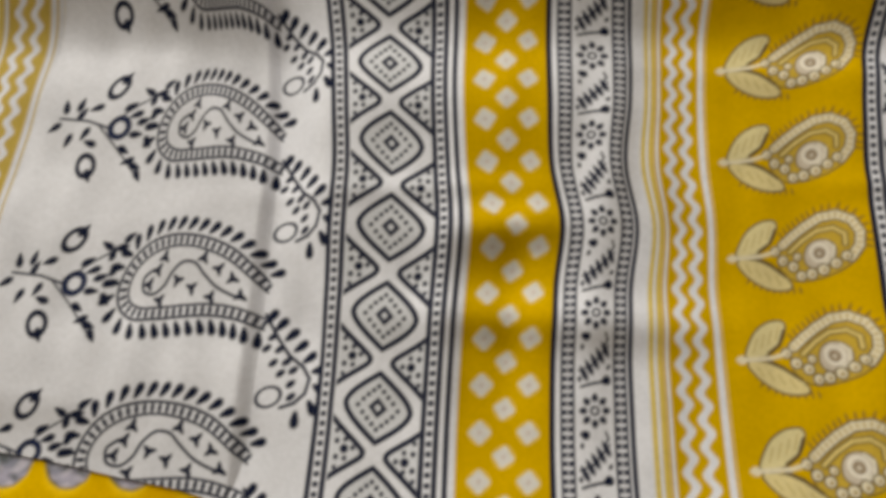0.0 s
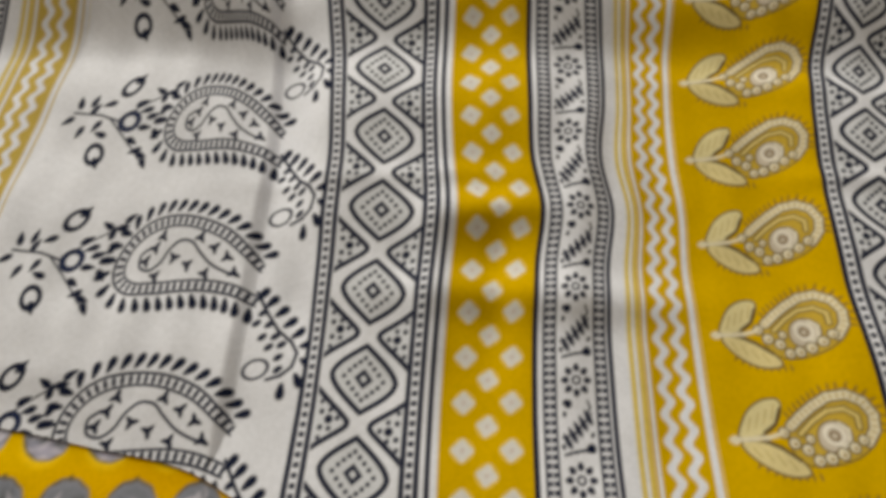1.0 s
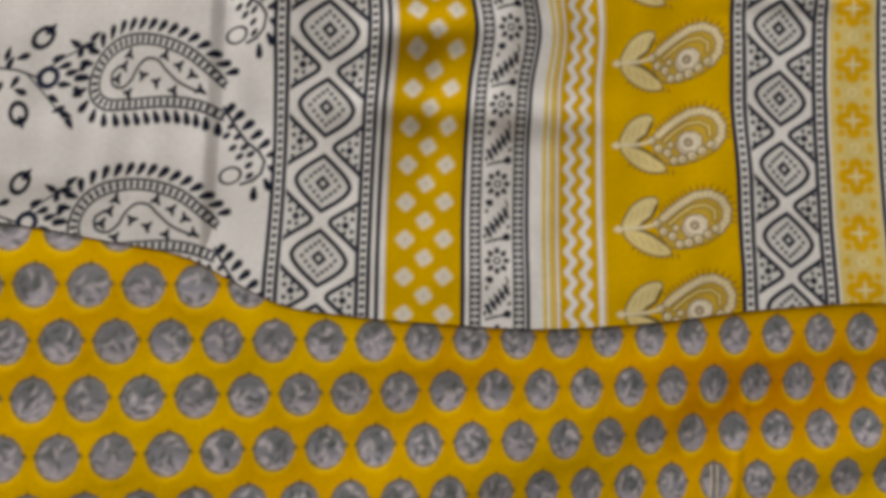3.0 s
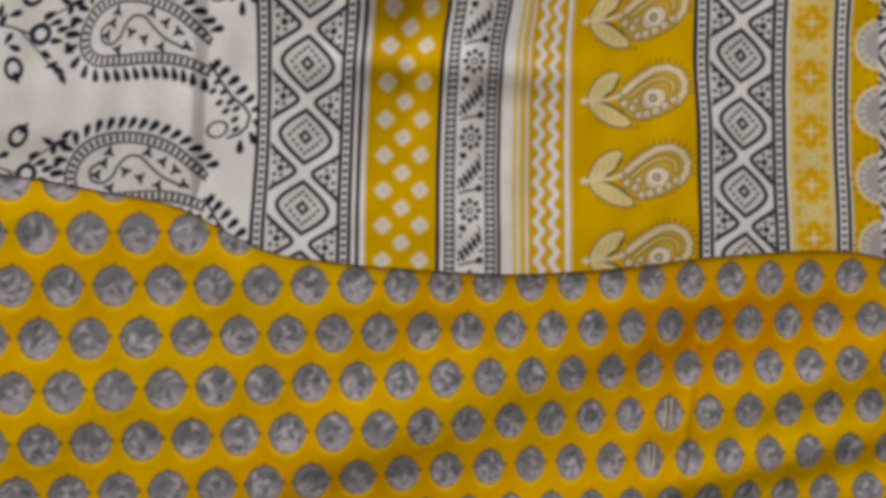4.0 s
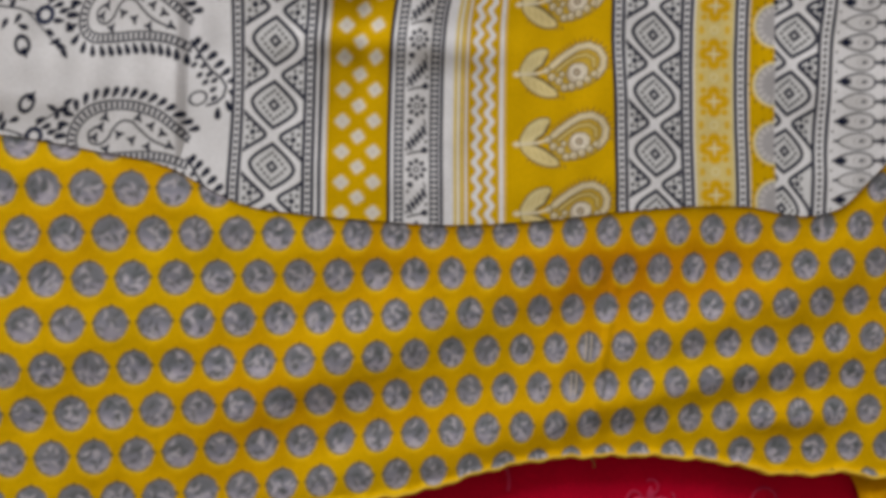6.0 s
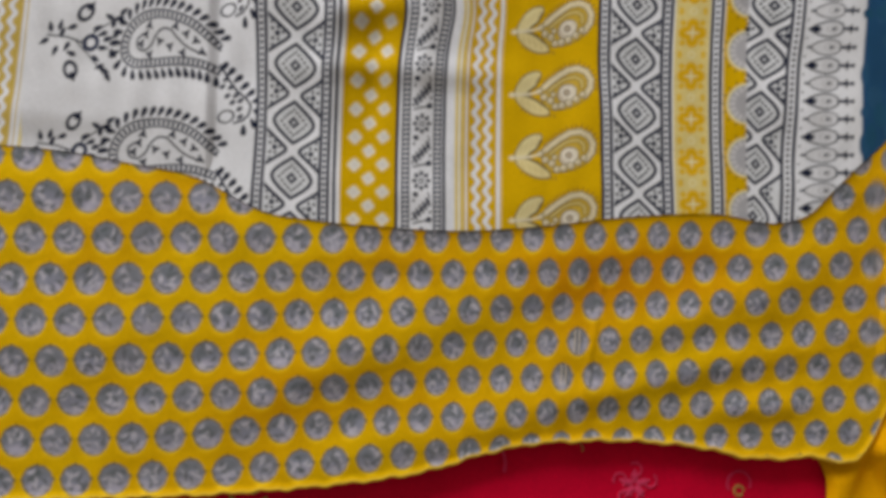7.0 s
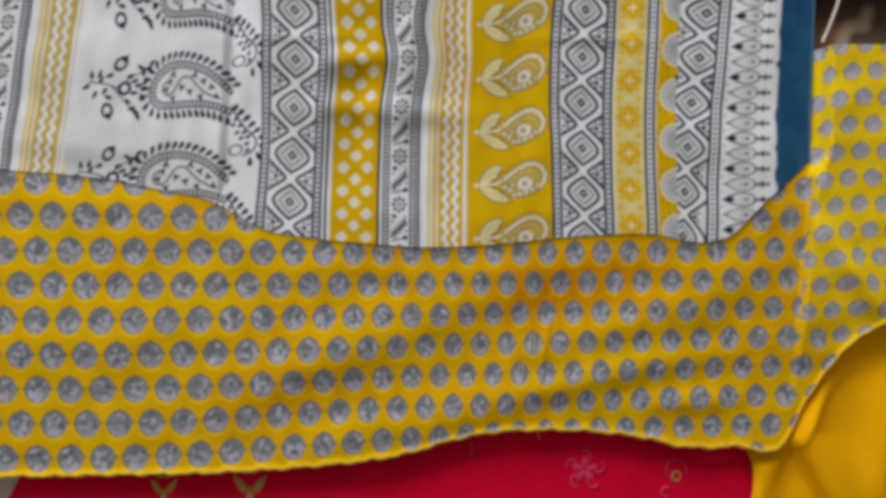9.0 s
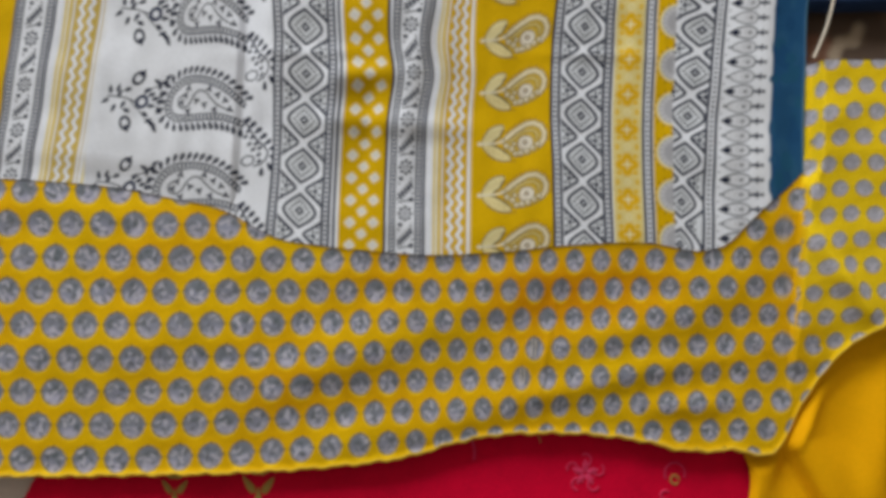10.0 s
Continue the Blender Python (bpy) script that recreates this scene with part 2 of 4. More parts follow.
def sprig(cx, cy, mat, size=1.0):
    for dx, dy, ang in ((-0.010, 0.0, 125), (0.010, 0.0, 55), (-0.009, 0.016, 150), (0.009, 0.016, 30)):
        satin_leaf("embroidered_leaf", cx + size * dx, cy + size * dy, 0.0105 * size, 0.0036 * size, ang, mat, red_cloth)
    satin_leaf("embroidered_leaf", cx, cy - 0.012 * size, 0.010 * size, 0.003 * size, 90, mat, red_cloth)


def curl(cx, cy, r, mat, turn=0.0, span=300):
    pts = []
    for k in range(15):
        g = radians(turn + span * k / 14)
        x, y = cx + r * math.cos(g), cy + r * 1.1 * math.sin(g)
        pts.append((x, y, float(red_height(np.array(x), np.array(y))) + 0.0007))
    thread_line("embroidered_curl", pts, 0.0009, mat, red_cloth)


for k in range(5):
    g = radians(90 + 72 * k)
    curl(0.276 + 0.013 * math.cos(g), -0.293 + 0.013 * math.sin(g), 0.0052, PINK, 72 * k + 230, 260)
    satin_leaf("embroidered_petal", 0.276 + 0.0075 * math.cos(g), -0.293 + 0.0075 * math.sin(g), 0.0062, 0.0026, 90 + 72 * k, PINK, red_cloth)
curl(0.361, -0.291, 0.0095, PINK, -20, 230)
curl(0.361, -0.297, 0.0038, GOLD, 0, 330)
curl(0.352, -0.312, 0.0042, PINK, 40, 250)
sprig(-0.044, -0.312, GOLD)
sprig(-0.128, -0.316, GOLD, 0.8)


# the hem line of the rosette cloth, which overlies its neighbours
HEM_X = (-0.42, -0.295, -0.182, -0.07, 0.017, 0.072, 0.115, 0.147, 0.19, 0.243, 0.285, 0.328, 0.359, 0.411, 0.452, 0.470, 0.49, 0.513, 0.548, 0.62)
HEM_Y = (-0.312, -0.307, -0.303, -0.298, -0.291, -0.284, -0.274, -0.262, -0.253, -0.250, -0.251, -0.256, -0.263, -0.262, -0.258, -0.223, -0.189, -0.164, -0.141, -0.106)


# ---- plain yellow cloth, beside the red one ----
s, t = np.meshgrid(np.linspace(0, 1, 160), np.linspace(0, 1, 220))
py = -0.60 + 0.50 * t
edge = 0.424 + 0.12 * np.maximum(-0.27 - py, 0) + 0.004 * np.sin(py * 60) + 1.2 * np.maximum(py + 0.235, 0) ** 1.5
px = edge + (0.80 - edge) * s
fold = px - (0.455 + 0.55 * np.maximum(-0.250 - py, 0))
out_ = curve_through(HEM_X, HEM_Y, px) - py
far = smooth_step(0.004, 0.040, out_)
pz = -0.0080 + 0.0012 * soft_noise(px, py, 0.09, 8) * far + 0.0085 * smooth_step(0.045, 0.0, out_) * smooth_step(0.432, 0.460, px)
pz += (0.0030 * smooth_step(-0.004, 0.006, fold) + 0.014 * np.exp(-((fold - 0.014) / 0.022) ** 2) * smooth_step(-0.006, 0.008, fold)) * smooth_step(0.002, 0.032, out_)
pz += (ridge(px, py, 0.515, -0.285, 128, 0.05, 0.014, 0.0045) + ridge(px, py, 0.552, -0.24, 80, 0.09, 0.018, 0.010)) * far
pz += 0.0075 * smooth_step(0.034, 0.004, px - edge) * smooth_step(0.0, 0.02, out_) - 0.006 * (1 - smooth_step(0, 0.005, px - edge))
pz += (-0.0055 - pz) * smooth_step(-0.001, 0.008, -out_)
tagged(sheet("plain_yellow_cloth", px, py, pz, AMBER), "plain bright yellow cotton cloth, loosely folded", "cloth")


# ---- yellow cotton cloth with rows of grey printed rosettes ----
# the lower edge of the scarf that lies over this cloth
SCARF_X = (-0.42, -0.291, -0.252, -0.18, -0.125, -0.070, -0.048, -0.026, 0.017, 0.071, 0.124, 0.188, 0.251, 0.329, 0.385, 0.400, 0.418, 0.436, 0.456, 0.471, 0.490)
SCARF_Y = (-0.010, -0.013, -0.015, -0.021, -0.031, -0.044, -0.056, -0.067, -0.075, -0.080, -0.083, -0.080, -0.073, -0.070, -0.0755, -0.070, -0.052, -0.034, -0.018, -0.003, 0.016)


def bundle(x):
    """How thick the folded layers are under the scarf's lower edge."""
    return 0.002 + 0.008 * (0.25 + 0.75 * smooth_step(-0.15, 0.12, x) * smooth_step(0.467, 0.430, x))


def strip_edge(y):
    """Where the turned-back strip at the cloth's side begins."""
    return 0.468 - 0.06 * np.maximum(-0.02 - y, 0) + 0.010 * smooth_step(-0.02, 0.005, y)


def rosette_cell(x, y):
    """The cloth's own print place: which column and row of rosettes a point belongs to, and where in that cell."""
    u = curve_through((-0.48, -0.288, -0.162, -0.100, -0.040, 0.018, 0.073, 0.126, 0.176, 0.224, 0.273, 0.322, 0.375, 0.427, 0.70),
                      (-9.9, -4.0, 0.0, 2.0, 4.0, 6.0, 8.0, 10.0, 12.0, 14.0, 16.0, 18.0, 20.0, 22.0, 32.4), x) + 0.5
    y0 = curve_through((-0.5, -0.16, 0.125, 0.3, 0.7), (-0.0905, -0.0900, -0.0895, -0.0870, -0.074), x)
    q = curve_through((-0.5, -0.16, 0.125, 0.3, 0.7), (0.0325, 0.0324, 0.0284, 0.0270, 0.0268), x)
    v = (y0 - y) / q
    side = (x > strip_edge(y) + 0.002 - 0.009 * smooth_step(-0.02, 0.005, y)) & (y > -0.15 - 0.9 * (x - 0.47))
    rise = 0.010 * smooth_step(0.0, 0.005, x - strip_edge(y))
    u = np.where(side, (x + rise - 0.4865 + 0.0012 * np.sin(y * 55)) / 0.0212, u)
    v = np.where(side, (0.0715 - y + 0.05 * (x - 0.48) + 0.0012 * np.sin(x * 90)) / 0.0232, v)
    row = np.floor(v + 0.5)
    u = u + 0.5 * (row % 2 == 0)
    return u, v, row, side


def rosette_paint(x, y):
    u, v, row, side = rosette_cell(x, y)
    col = np.floor(u)
    # unit square round the rosette, y up, in cells of about 3 cm
    a, b = (u - col - 0.5), -(v - row)
    # the turned-back strip shows the cloth's lemon reverse, with smaller rosettes
    back = smooth_step(-0.009, -0.004, x - strip_edge(y) - 0.009 * smooth_step(0.0, -0.02, y)) * smooth_step(-0.20, -0.06, y + 0.8 * (x - 0.47))
    a, b = np.where(side, a * 1.12, a), np.where(side, b * 1.22, b)
    ang = np.arctan2(b, a)
    # dye varies from lemon to orange; the two patches paint in warm fold shade
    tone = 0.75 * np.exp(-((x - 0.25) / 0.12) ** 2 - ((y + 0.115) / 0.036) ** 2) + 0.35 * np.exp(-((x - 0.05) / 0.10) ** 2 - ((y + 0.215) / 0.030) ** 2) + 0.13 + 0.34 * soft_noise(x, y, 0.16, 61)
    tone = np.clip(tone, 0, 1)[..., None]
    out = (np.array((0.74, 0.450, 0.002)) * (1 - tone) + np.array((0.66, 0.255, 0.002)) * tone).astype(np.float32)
    out = (out * (1 - back[..., None]) + np.array((0.85, 0.585, 0.010)) * back[..., None]).astype(np.float32)

    def lay(d, color, soft=0.035):
        k = np.clip(0.5 - d / soft, 0, 1)[..., None]
        out[:] = out * (1 - k) + np.array(color, np.float32) * k

    rngd = np.sin(col * 12.9898 + row * 78.233) * 43758.5453
    jit = (rngd - np.floor(rngd)) * 6.283
    a = a * (1 + 0.16 * smooth_step(-0.05, 0.22, x) * (1 - side))
    wob = 0.018 * np.sin(jit + 6 * a) + 0.018 * np.cos(2 * jit + 7 * b)
    # the body tapers to its base and has scalloped petals round it
    body = np.hypot(a * (1 + 0.35 * np.clip(-b, 0, 0.5)), b * (1.02 - 0.06 * np.sign(b))) - 0.372 - 0.010 * np.cos(11 * ang + jit)
    lay(np.hypot(a + 0.035, (b + 0.075) * 0.98) - 0.380, (0.88, 0.56, 0.012), 0.12)
    # stalk and the two dark leaf tips at its shoulders
    lay(np.hypot(a, (b - 0.40) * 0.75) - 0.036, (0.075, 0.045, 0.02), 0.06)
    for sg in (-1, 1):
        lay((np.hypot((a - sg * 0.375) / 0.065, (b - 0.06 + 0.25 * np.abs(a - sg * 0.38)) / 0.050) - 1) * 0.04, (0.10, 0.088, 0.04), 0.05)
    lay(np.hypot(a + 0.022, b - 0.018) - 0.388, (0.10, 0.088, 0.065), 0.07)
    lay(body, (0.270, 0.275, 0.350), 0.055)
    inside = body + 0.035
    lay(np.maximum(inside, 0.06 - b + 0.10 * np.sin(jit + 5 * a)), (0.185, 0.20, 0.235), 0.16)
    lay(np.maximum(inside, 0.13 + b + 0.06 * np.sin(2 * jit + 8 * a)), (0.44, 0.415, 0.53), 0.14)

    def chance(k):
        v_ = np.sin(col * 7.13 + row * 31.7 + k * 17.31) * 9137.13
        return v_ - np.floor(v_)

    # uneven strokes of the block: pale petal lips and dark hollows, differing from one rosette to the next
    for n_ in range(13):
        turn, far_, tilt = 6.283 * chance(3 * n_), 0.30 * np.sqrt(chance(3 * n_ + 1)), 3.1416 * chance(3 * n_ + 2)
        da, db = a - far_ * np.cos(turn), b - far_ * np.sin(turn)
        sa, sb = da * np.cos(tilt) + db * np.sin(tilt), -da * np.sin(tilt) + db * np.cos(tilt)
        blot = (np.hypot(sa / 0.085, (sb - 2.5 * sa * sa) / 0.034) - 1) * 0.034
        lay(np.maximum(blot, inside), (0.57, 0.54, 0.63) if n_ % 2 else (0.10, 0.115, 0.12), 0.065)
    # scalloped pale lip round the lower half, broken in places
    rim_low = np.clip(-b * 2.4 + 0.05, 0, 1)
    lay(np.abs(body + 0.030) + 0.10 * (1 - rim_low) - 0.026 - 0.020 * np.sin(8 * ang + jit), (0.66, 0.60, 0.68), 0.06)
    lay(np.abs(body - 0.004) + 0.16 * np.clip(0.9 - 2.2 * np.abs(b + 0.02) - 0.8 * a, 0, 1) * (b < 0.3) - 0.010, (0.12, 0.095, 0.05), 0.06)
    weak = (np.clip(0.5 - body / 0.05, 0, 1) * (0.14 + 0.14 * np.sin(3 * jit)))[..., None]
    out[:] = out * (1 - weak) + np.array((0.24, 0.23, 0.265), np.float32) * weak
    faded = (np.clip(0.5 - body / 0.05, 0, 1) * 0.42 * back)[..., None]
    out[:] = out * (1 - faded) + np.array((0.60, 0.56, 0.62), np.float32) * faded
    return out


def dotted_height(x, y):
    z = 0.0045 + 0.0016 * soft_noise(x, y, 0.10, 21) + 0.0007 * soft_noise(x, y, 0.036, 22) + 0.00018 * soft_noise(x, y, 0.015, 23)
    z += ridge(x, y, 0.06, -0.175, 22, 0.16, 0.026, 0.0060)
    z += ridge(x, y, -0.16, -0.165, 8, 0.12, 0.035, 0.004)
    z += ridge(x, y, 0.20, -0.225, 14, 0.20, 0.018, 0.0042)
    z += ridge(x, y, 0.33, -0.145, 20, 0.12, 0.024, 0.0058)
    z += ridge(x, y, 0.36, -0.222, 4, 0.06, 0.011, 0.0045)
    z += ridge(x, y, 0.30, -0.195, 12, 0.10, 0.013, 0.0028)
    z += ridge(x, y, 0.235, -0.17, 80, 0.05, 0.003, 0.0012)
    below = curve_through(SCARF_X, SCARF_Y, x) - y
    slope = bundle(x) * np.exp(-np.maximum(below, 0) / 0.030) - 0.006 * smooth_step(0.002, 0.022, -below) * (x < 0.475)
    z = slope + z * np.where(x > 0.478, 1, smooth_step(-0.003, 0.03, below))
    # the turned-back strip along the side lies a layer higher
    start = strip_edge(y)
    strip = smooth_step(0.0, 0.005, x - start) * smooth_step(-0.24, -0.10, y)
    z += strip * (0.010 + 0.0025 * soft_noise(x, y, 0.05, 31))
    z += ridge(x, y, 0.512, -0.115, 125, 0.06, 0.010, 0.010)
    return z


def dotted_cloth():
    step = 0.00085
    cols = np.arange(-0.42, 0.62, step)
    rows = 400
    hem = curve_through(HEM_X, HEM_Y, cols)
    hem -= 0.003 * smooth_step(0.05, 0.17, cols) * smooth_step(0.47, 0.44, cols)
    hem += 0.0007 * np.sin(cols * 190) + 0.0005 * np.sin(cols * 417 + 1)
    top = 0.0 + 0.097 * smooth_step(0.445, 0.462, cols) - 0.03 * (1 - smooth_step(-0.30, -0.05, cols)) + 0.03 * (1 - smooth_step(-0.42, -0.1, cols))
    t = np.concatenate([np.linspace(0, 0.03, 18, endpoint=False), np.linspace(0.03, 1, rows - 18)])[:, None]
    X = np.repeat(cols[None], rows, 0)
    Y = hem + (top - hem) * t
    Z = dotted_height(X, Y)
    # narrow stitched hem: a raised lip that rolls down to the cloth below
    off = Y - hem
    Z += 0.0022 * np.exp(-((off - 0.004) / 0.003) ** 2) - 0.006 * (1 - smooth_step(0, 0.003, off))
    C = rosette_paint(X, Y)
    lip = smooth_step(0.0062, 0.0045, off)[..., None]
    C = C * (1 - lip) + np.array((0.80, 0.52, 0.05), np.float32) * lip
    cut = 18
    cloth = new("rosette_cloth")
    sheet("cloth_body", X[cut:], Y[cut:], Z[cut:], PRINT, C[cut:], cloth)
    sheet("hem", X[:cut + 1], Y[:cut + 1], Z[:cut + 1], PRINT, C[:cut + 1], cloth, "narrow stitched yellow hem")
    return cloth


tagged(dotted_cloth(), "yellow cotton cloth printed with rows of grey rosettes, hemmed", "cloth")

# ---- navy cloth ----
gx, gy = np.meshgrid(np.linspace(0.43, 0.80, 90), np.linspace(0.150, 0.40, 60))
gz = 0.004 + 0.003 * soft_noise(gx, gy, 0.08, 4) - 0.012 * (1 - smooth_step(0, 0.006, gy - 0.150))
tagged(sheet("navy_cloth", gx, gy, gz, NAVY), "dark navy cotton cloth lying beside the printed scarf", "cloth")

# ---- the printed scarf: its print, drawn band by band along the cloth ----
CREAMY, BROWN, PALE = (0.75, 0.65, 0.35), (0.17, 0.11, 0.03), (0.80, 0.71, 0.42)
Y0, Y1 = -0.115, 0.335
pr = Print(-0.44, 0.49, Y0, Y1, 0.00036, WHITE)


def spots_line(x, pitch, r, phase=0.0, squash=1.0):
    for k in range(int((Y1 - Y0) / pitch) + 2):
        pr.leaf(x, Y0 + k * pitch + phase, r, r * squash, 0, INK)


def edge_strip(xa, xb):
    """Two ink lines with a row of small squares between them."""
    pr.band(xa - 0.0007, xa + 0.0018, INK)
    pr.band(xb - 0.0018, xb + 0.0007, INK)
    spots_line((xa + xb) / 2, 0.0045, 0.0014)


def diamond_field(xa, xb, cx, half, cy, pitch, lean=0.0):
    """Rounded diamonds in a chain: double outline, ring of squares, square heart, spotted triangles at both sides."""
    w, X, Y = pr.window(xa, xb, Y0, Y1)
    keep = (X >= xa) & (X <= xb)
    k = np.round((Y - cy) / pitch)
    a, b = (X - cx - lean * (Y - cy)) / half, (Y - cy - k * pitch) / (pitch / 2)
    far, g = np.where(keep, 0, 1), 0.0140
    # each diamond leans a little: sharp above and below, round at its sides
    c = b + 0.17 * a
    k2 = np.round(c / 2)
    c = c - 2 * k2
    c = np.sign(c) * (1.04 - np.sqrt((1 - np.abs(c)) ** 2 + 0.11 ** 2))
    m = 0.570 * np.abs(a) + np.sqrt(c * c + 0.2025)
    gy_, gx_ = np.gradient(m, pr.step)
    steep = np.maximum(np.hypot(gx_, gy_), 0.35 / half)
    line = 0.0013
    pr.fill(w, (m - 0.88) / steep + far, (0.69, 0.70, 0.755))
    pr.fill(w, (1.19 - m) / steep + far, (0.71, 0.72, 0.78))
    pr.fill(w, np.abs(m - 0.88) / steep - line + far, INK)
    pr.fill(w, np.abs(m - 1.185) / steep - line + far, INK)
    q = np.abs(a) + np.abs(c)
    pr.fill(w, np.abs(q - 0.19) * half / 1.5 - 0.00095 + far, INK)
    for row in range(-4, 9):
        y = cy + row * pitch
        mid = cx + lean * (y - cy)
        for j in range(16):
            t = j / 16 * 4
            side, f = int(t), t - int(t)
            sx, sy = ((1 - f, f), (-f, 1 - f), (f - 1, -f), (f, f - 1))[side]
            px = mid + 0.46 * half * sx
            py = y + (0.46 * np.sign(sy) * abs(sy) ** 0.85 - 0.17 * 0.46 * sx) * pitch / 2
            if xa < px < xb:
                pr.leaf(px, py, 0.0011, 0.0011, 0, INK)
        for sg in (-1, 1):
            ty = y + pitch / 2 * (1 - sg * 0.14)
            for dx, dy, r in ((0.70, 0, 0.0021), (0.88, 0.0036, 0.0013), (0.88, -0.0036, 0.0013), (0.50, 0.0004, 0.0012), (0.68, 0.0042, 0.0012), (0.68, -0.0042, 0.0012), (0.90, 0.0082, 0.0011), (0.90, -0.0082, 0.0011)):
                px = mid + sg * dx * half
                if xa < px < xb:
                    pr.leaf(px, ty + dy, r, r, 0, INK)


def ladder(xa, xb):
    pr.band(xa - 0.0004, xa + 0.0006, INK)
    pr.band(xb - 0.0006, xb + 0.0004, INK)
    w, X, Y = pr.window(xa, xb, Y0, Y1)
    d = np.abs((Y / 0.0037) % 1 - 0.5) * 0.0037 - 0.00115
    c = (xa + xb) / 2
    pr.fill(w, np.maximum(d, np.maximum(np.abs(X - c) - (xb - xa) * 0.42, 0.0002 - np.abs(X - c))), INK)


def ornament_field(xa, xb, cy, pitch):
    """Eight-petalled flowers and slanting combs of short leaves by turns, with buds between."""
    c = (xa + xb) / 2
    for row in range(-4, 9):
        y = cy + row * pitch
        f = y + pitch / 2
        for j in range(8):
            g = 2 * math.pi * j / 8
            pr.leaf(c + 0.0053 * math.cos(g), f + 0.0058 * math.sin(g), 0.0019, 0.0015, math.degrees(g), INK, 0.2)
        pr.ring(c, f, 0.0017, 0.0011, INK)
        for j in range(5):
            k = j / 4 - 0.5
            pr.leaf(c + 0.0098 * k, y + 0.0105 * k, 0.0038, 0.0013, 118, INK, 0.25)
        pr.stroke([(c - 0.0072, y - 0.0040), (c - 0.0010, y - 0.0015), (c + 0.0066, y + 0.0070)], 0.0008, INK)
        pr.stroke([(c - 0.0062, y - 0.0112), (c - 0.001, y - 0.0098), (c + 0.0035, y - 0.0090)], 0.0013, INK)
        pr.leaf(c + 0.0052, y - 0.0085, 0.0026, 0.0021, 200, INK, 0.45)
        pr.leaf(c - 0.0045, y + 0.0112, 0.0023, 0.0019, 160, INK, 0.3)
        pr.leaf(c - 0.0058, y + 0.0065, 0.0013, 0.0009, 90, INK)
        pr.stroke([(c + 0.0048, y + 0.0125), (c + 0.0060, y + 0.0098), (c + 0.0050, y + 0.0076)], 0.0010, INK)
        pr.leaf(c + 0.0066, y - 0.0025, 0.0013, 0.0009, 60, INK)
        pr.leaf(c - 0.0068, y - 0.0078, 0.0013, 0.0009, 100, INK)


def wavy_stripe(xa, xb, flip=1, ground=YELLOW):
    """Yellow stripe with two white wavy lines and straight pale lines at its sides."""
    wd = xb - xa
    e = xa if flip > 0 else xb
    pr.band(min(e, e - flip * 0.0026) , max(e, e - flip * 0.0026), (0.74, 0.54, 0.09))
    pr.band(min(e - flip * 0.0066, e - flip * 0.0042), max(e - flip * 0.0066, e - flip * 0.0042), (0.74, 0.56, 0.12))
    pr.band(xa, xb, ground)
    pr.band(xa + 0.0012, xa + 0.0030, WHITE)
    pr.band(xb - 0.0042, xb - 0.0012, WHITE)
    w, X, Y = pr.window(xa, xb, Y0, Y1)
    for f in (0.32, 0.62):
        tri = 0.0017 * np.sin(Y * 2 * np.pi / 0.0118 + f * 2)
        pr.fill(w, np.abs(X - xa - f * wd - tri) - 0.0021, WHITE)


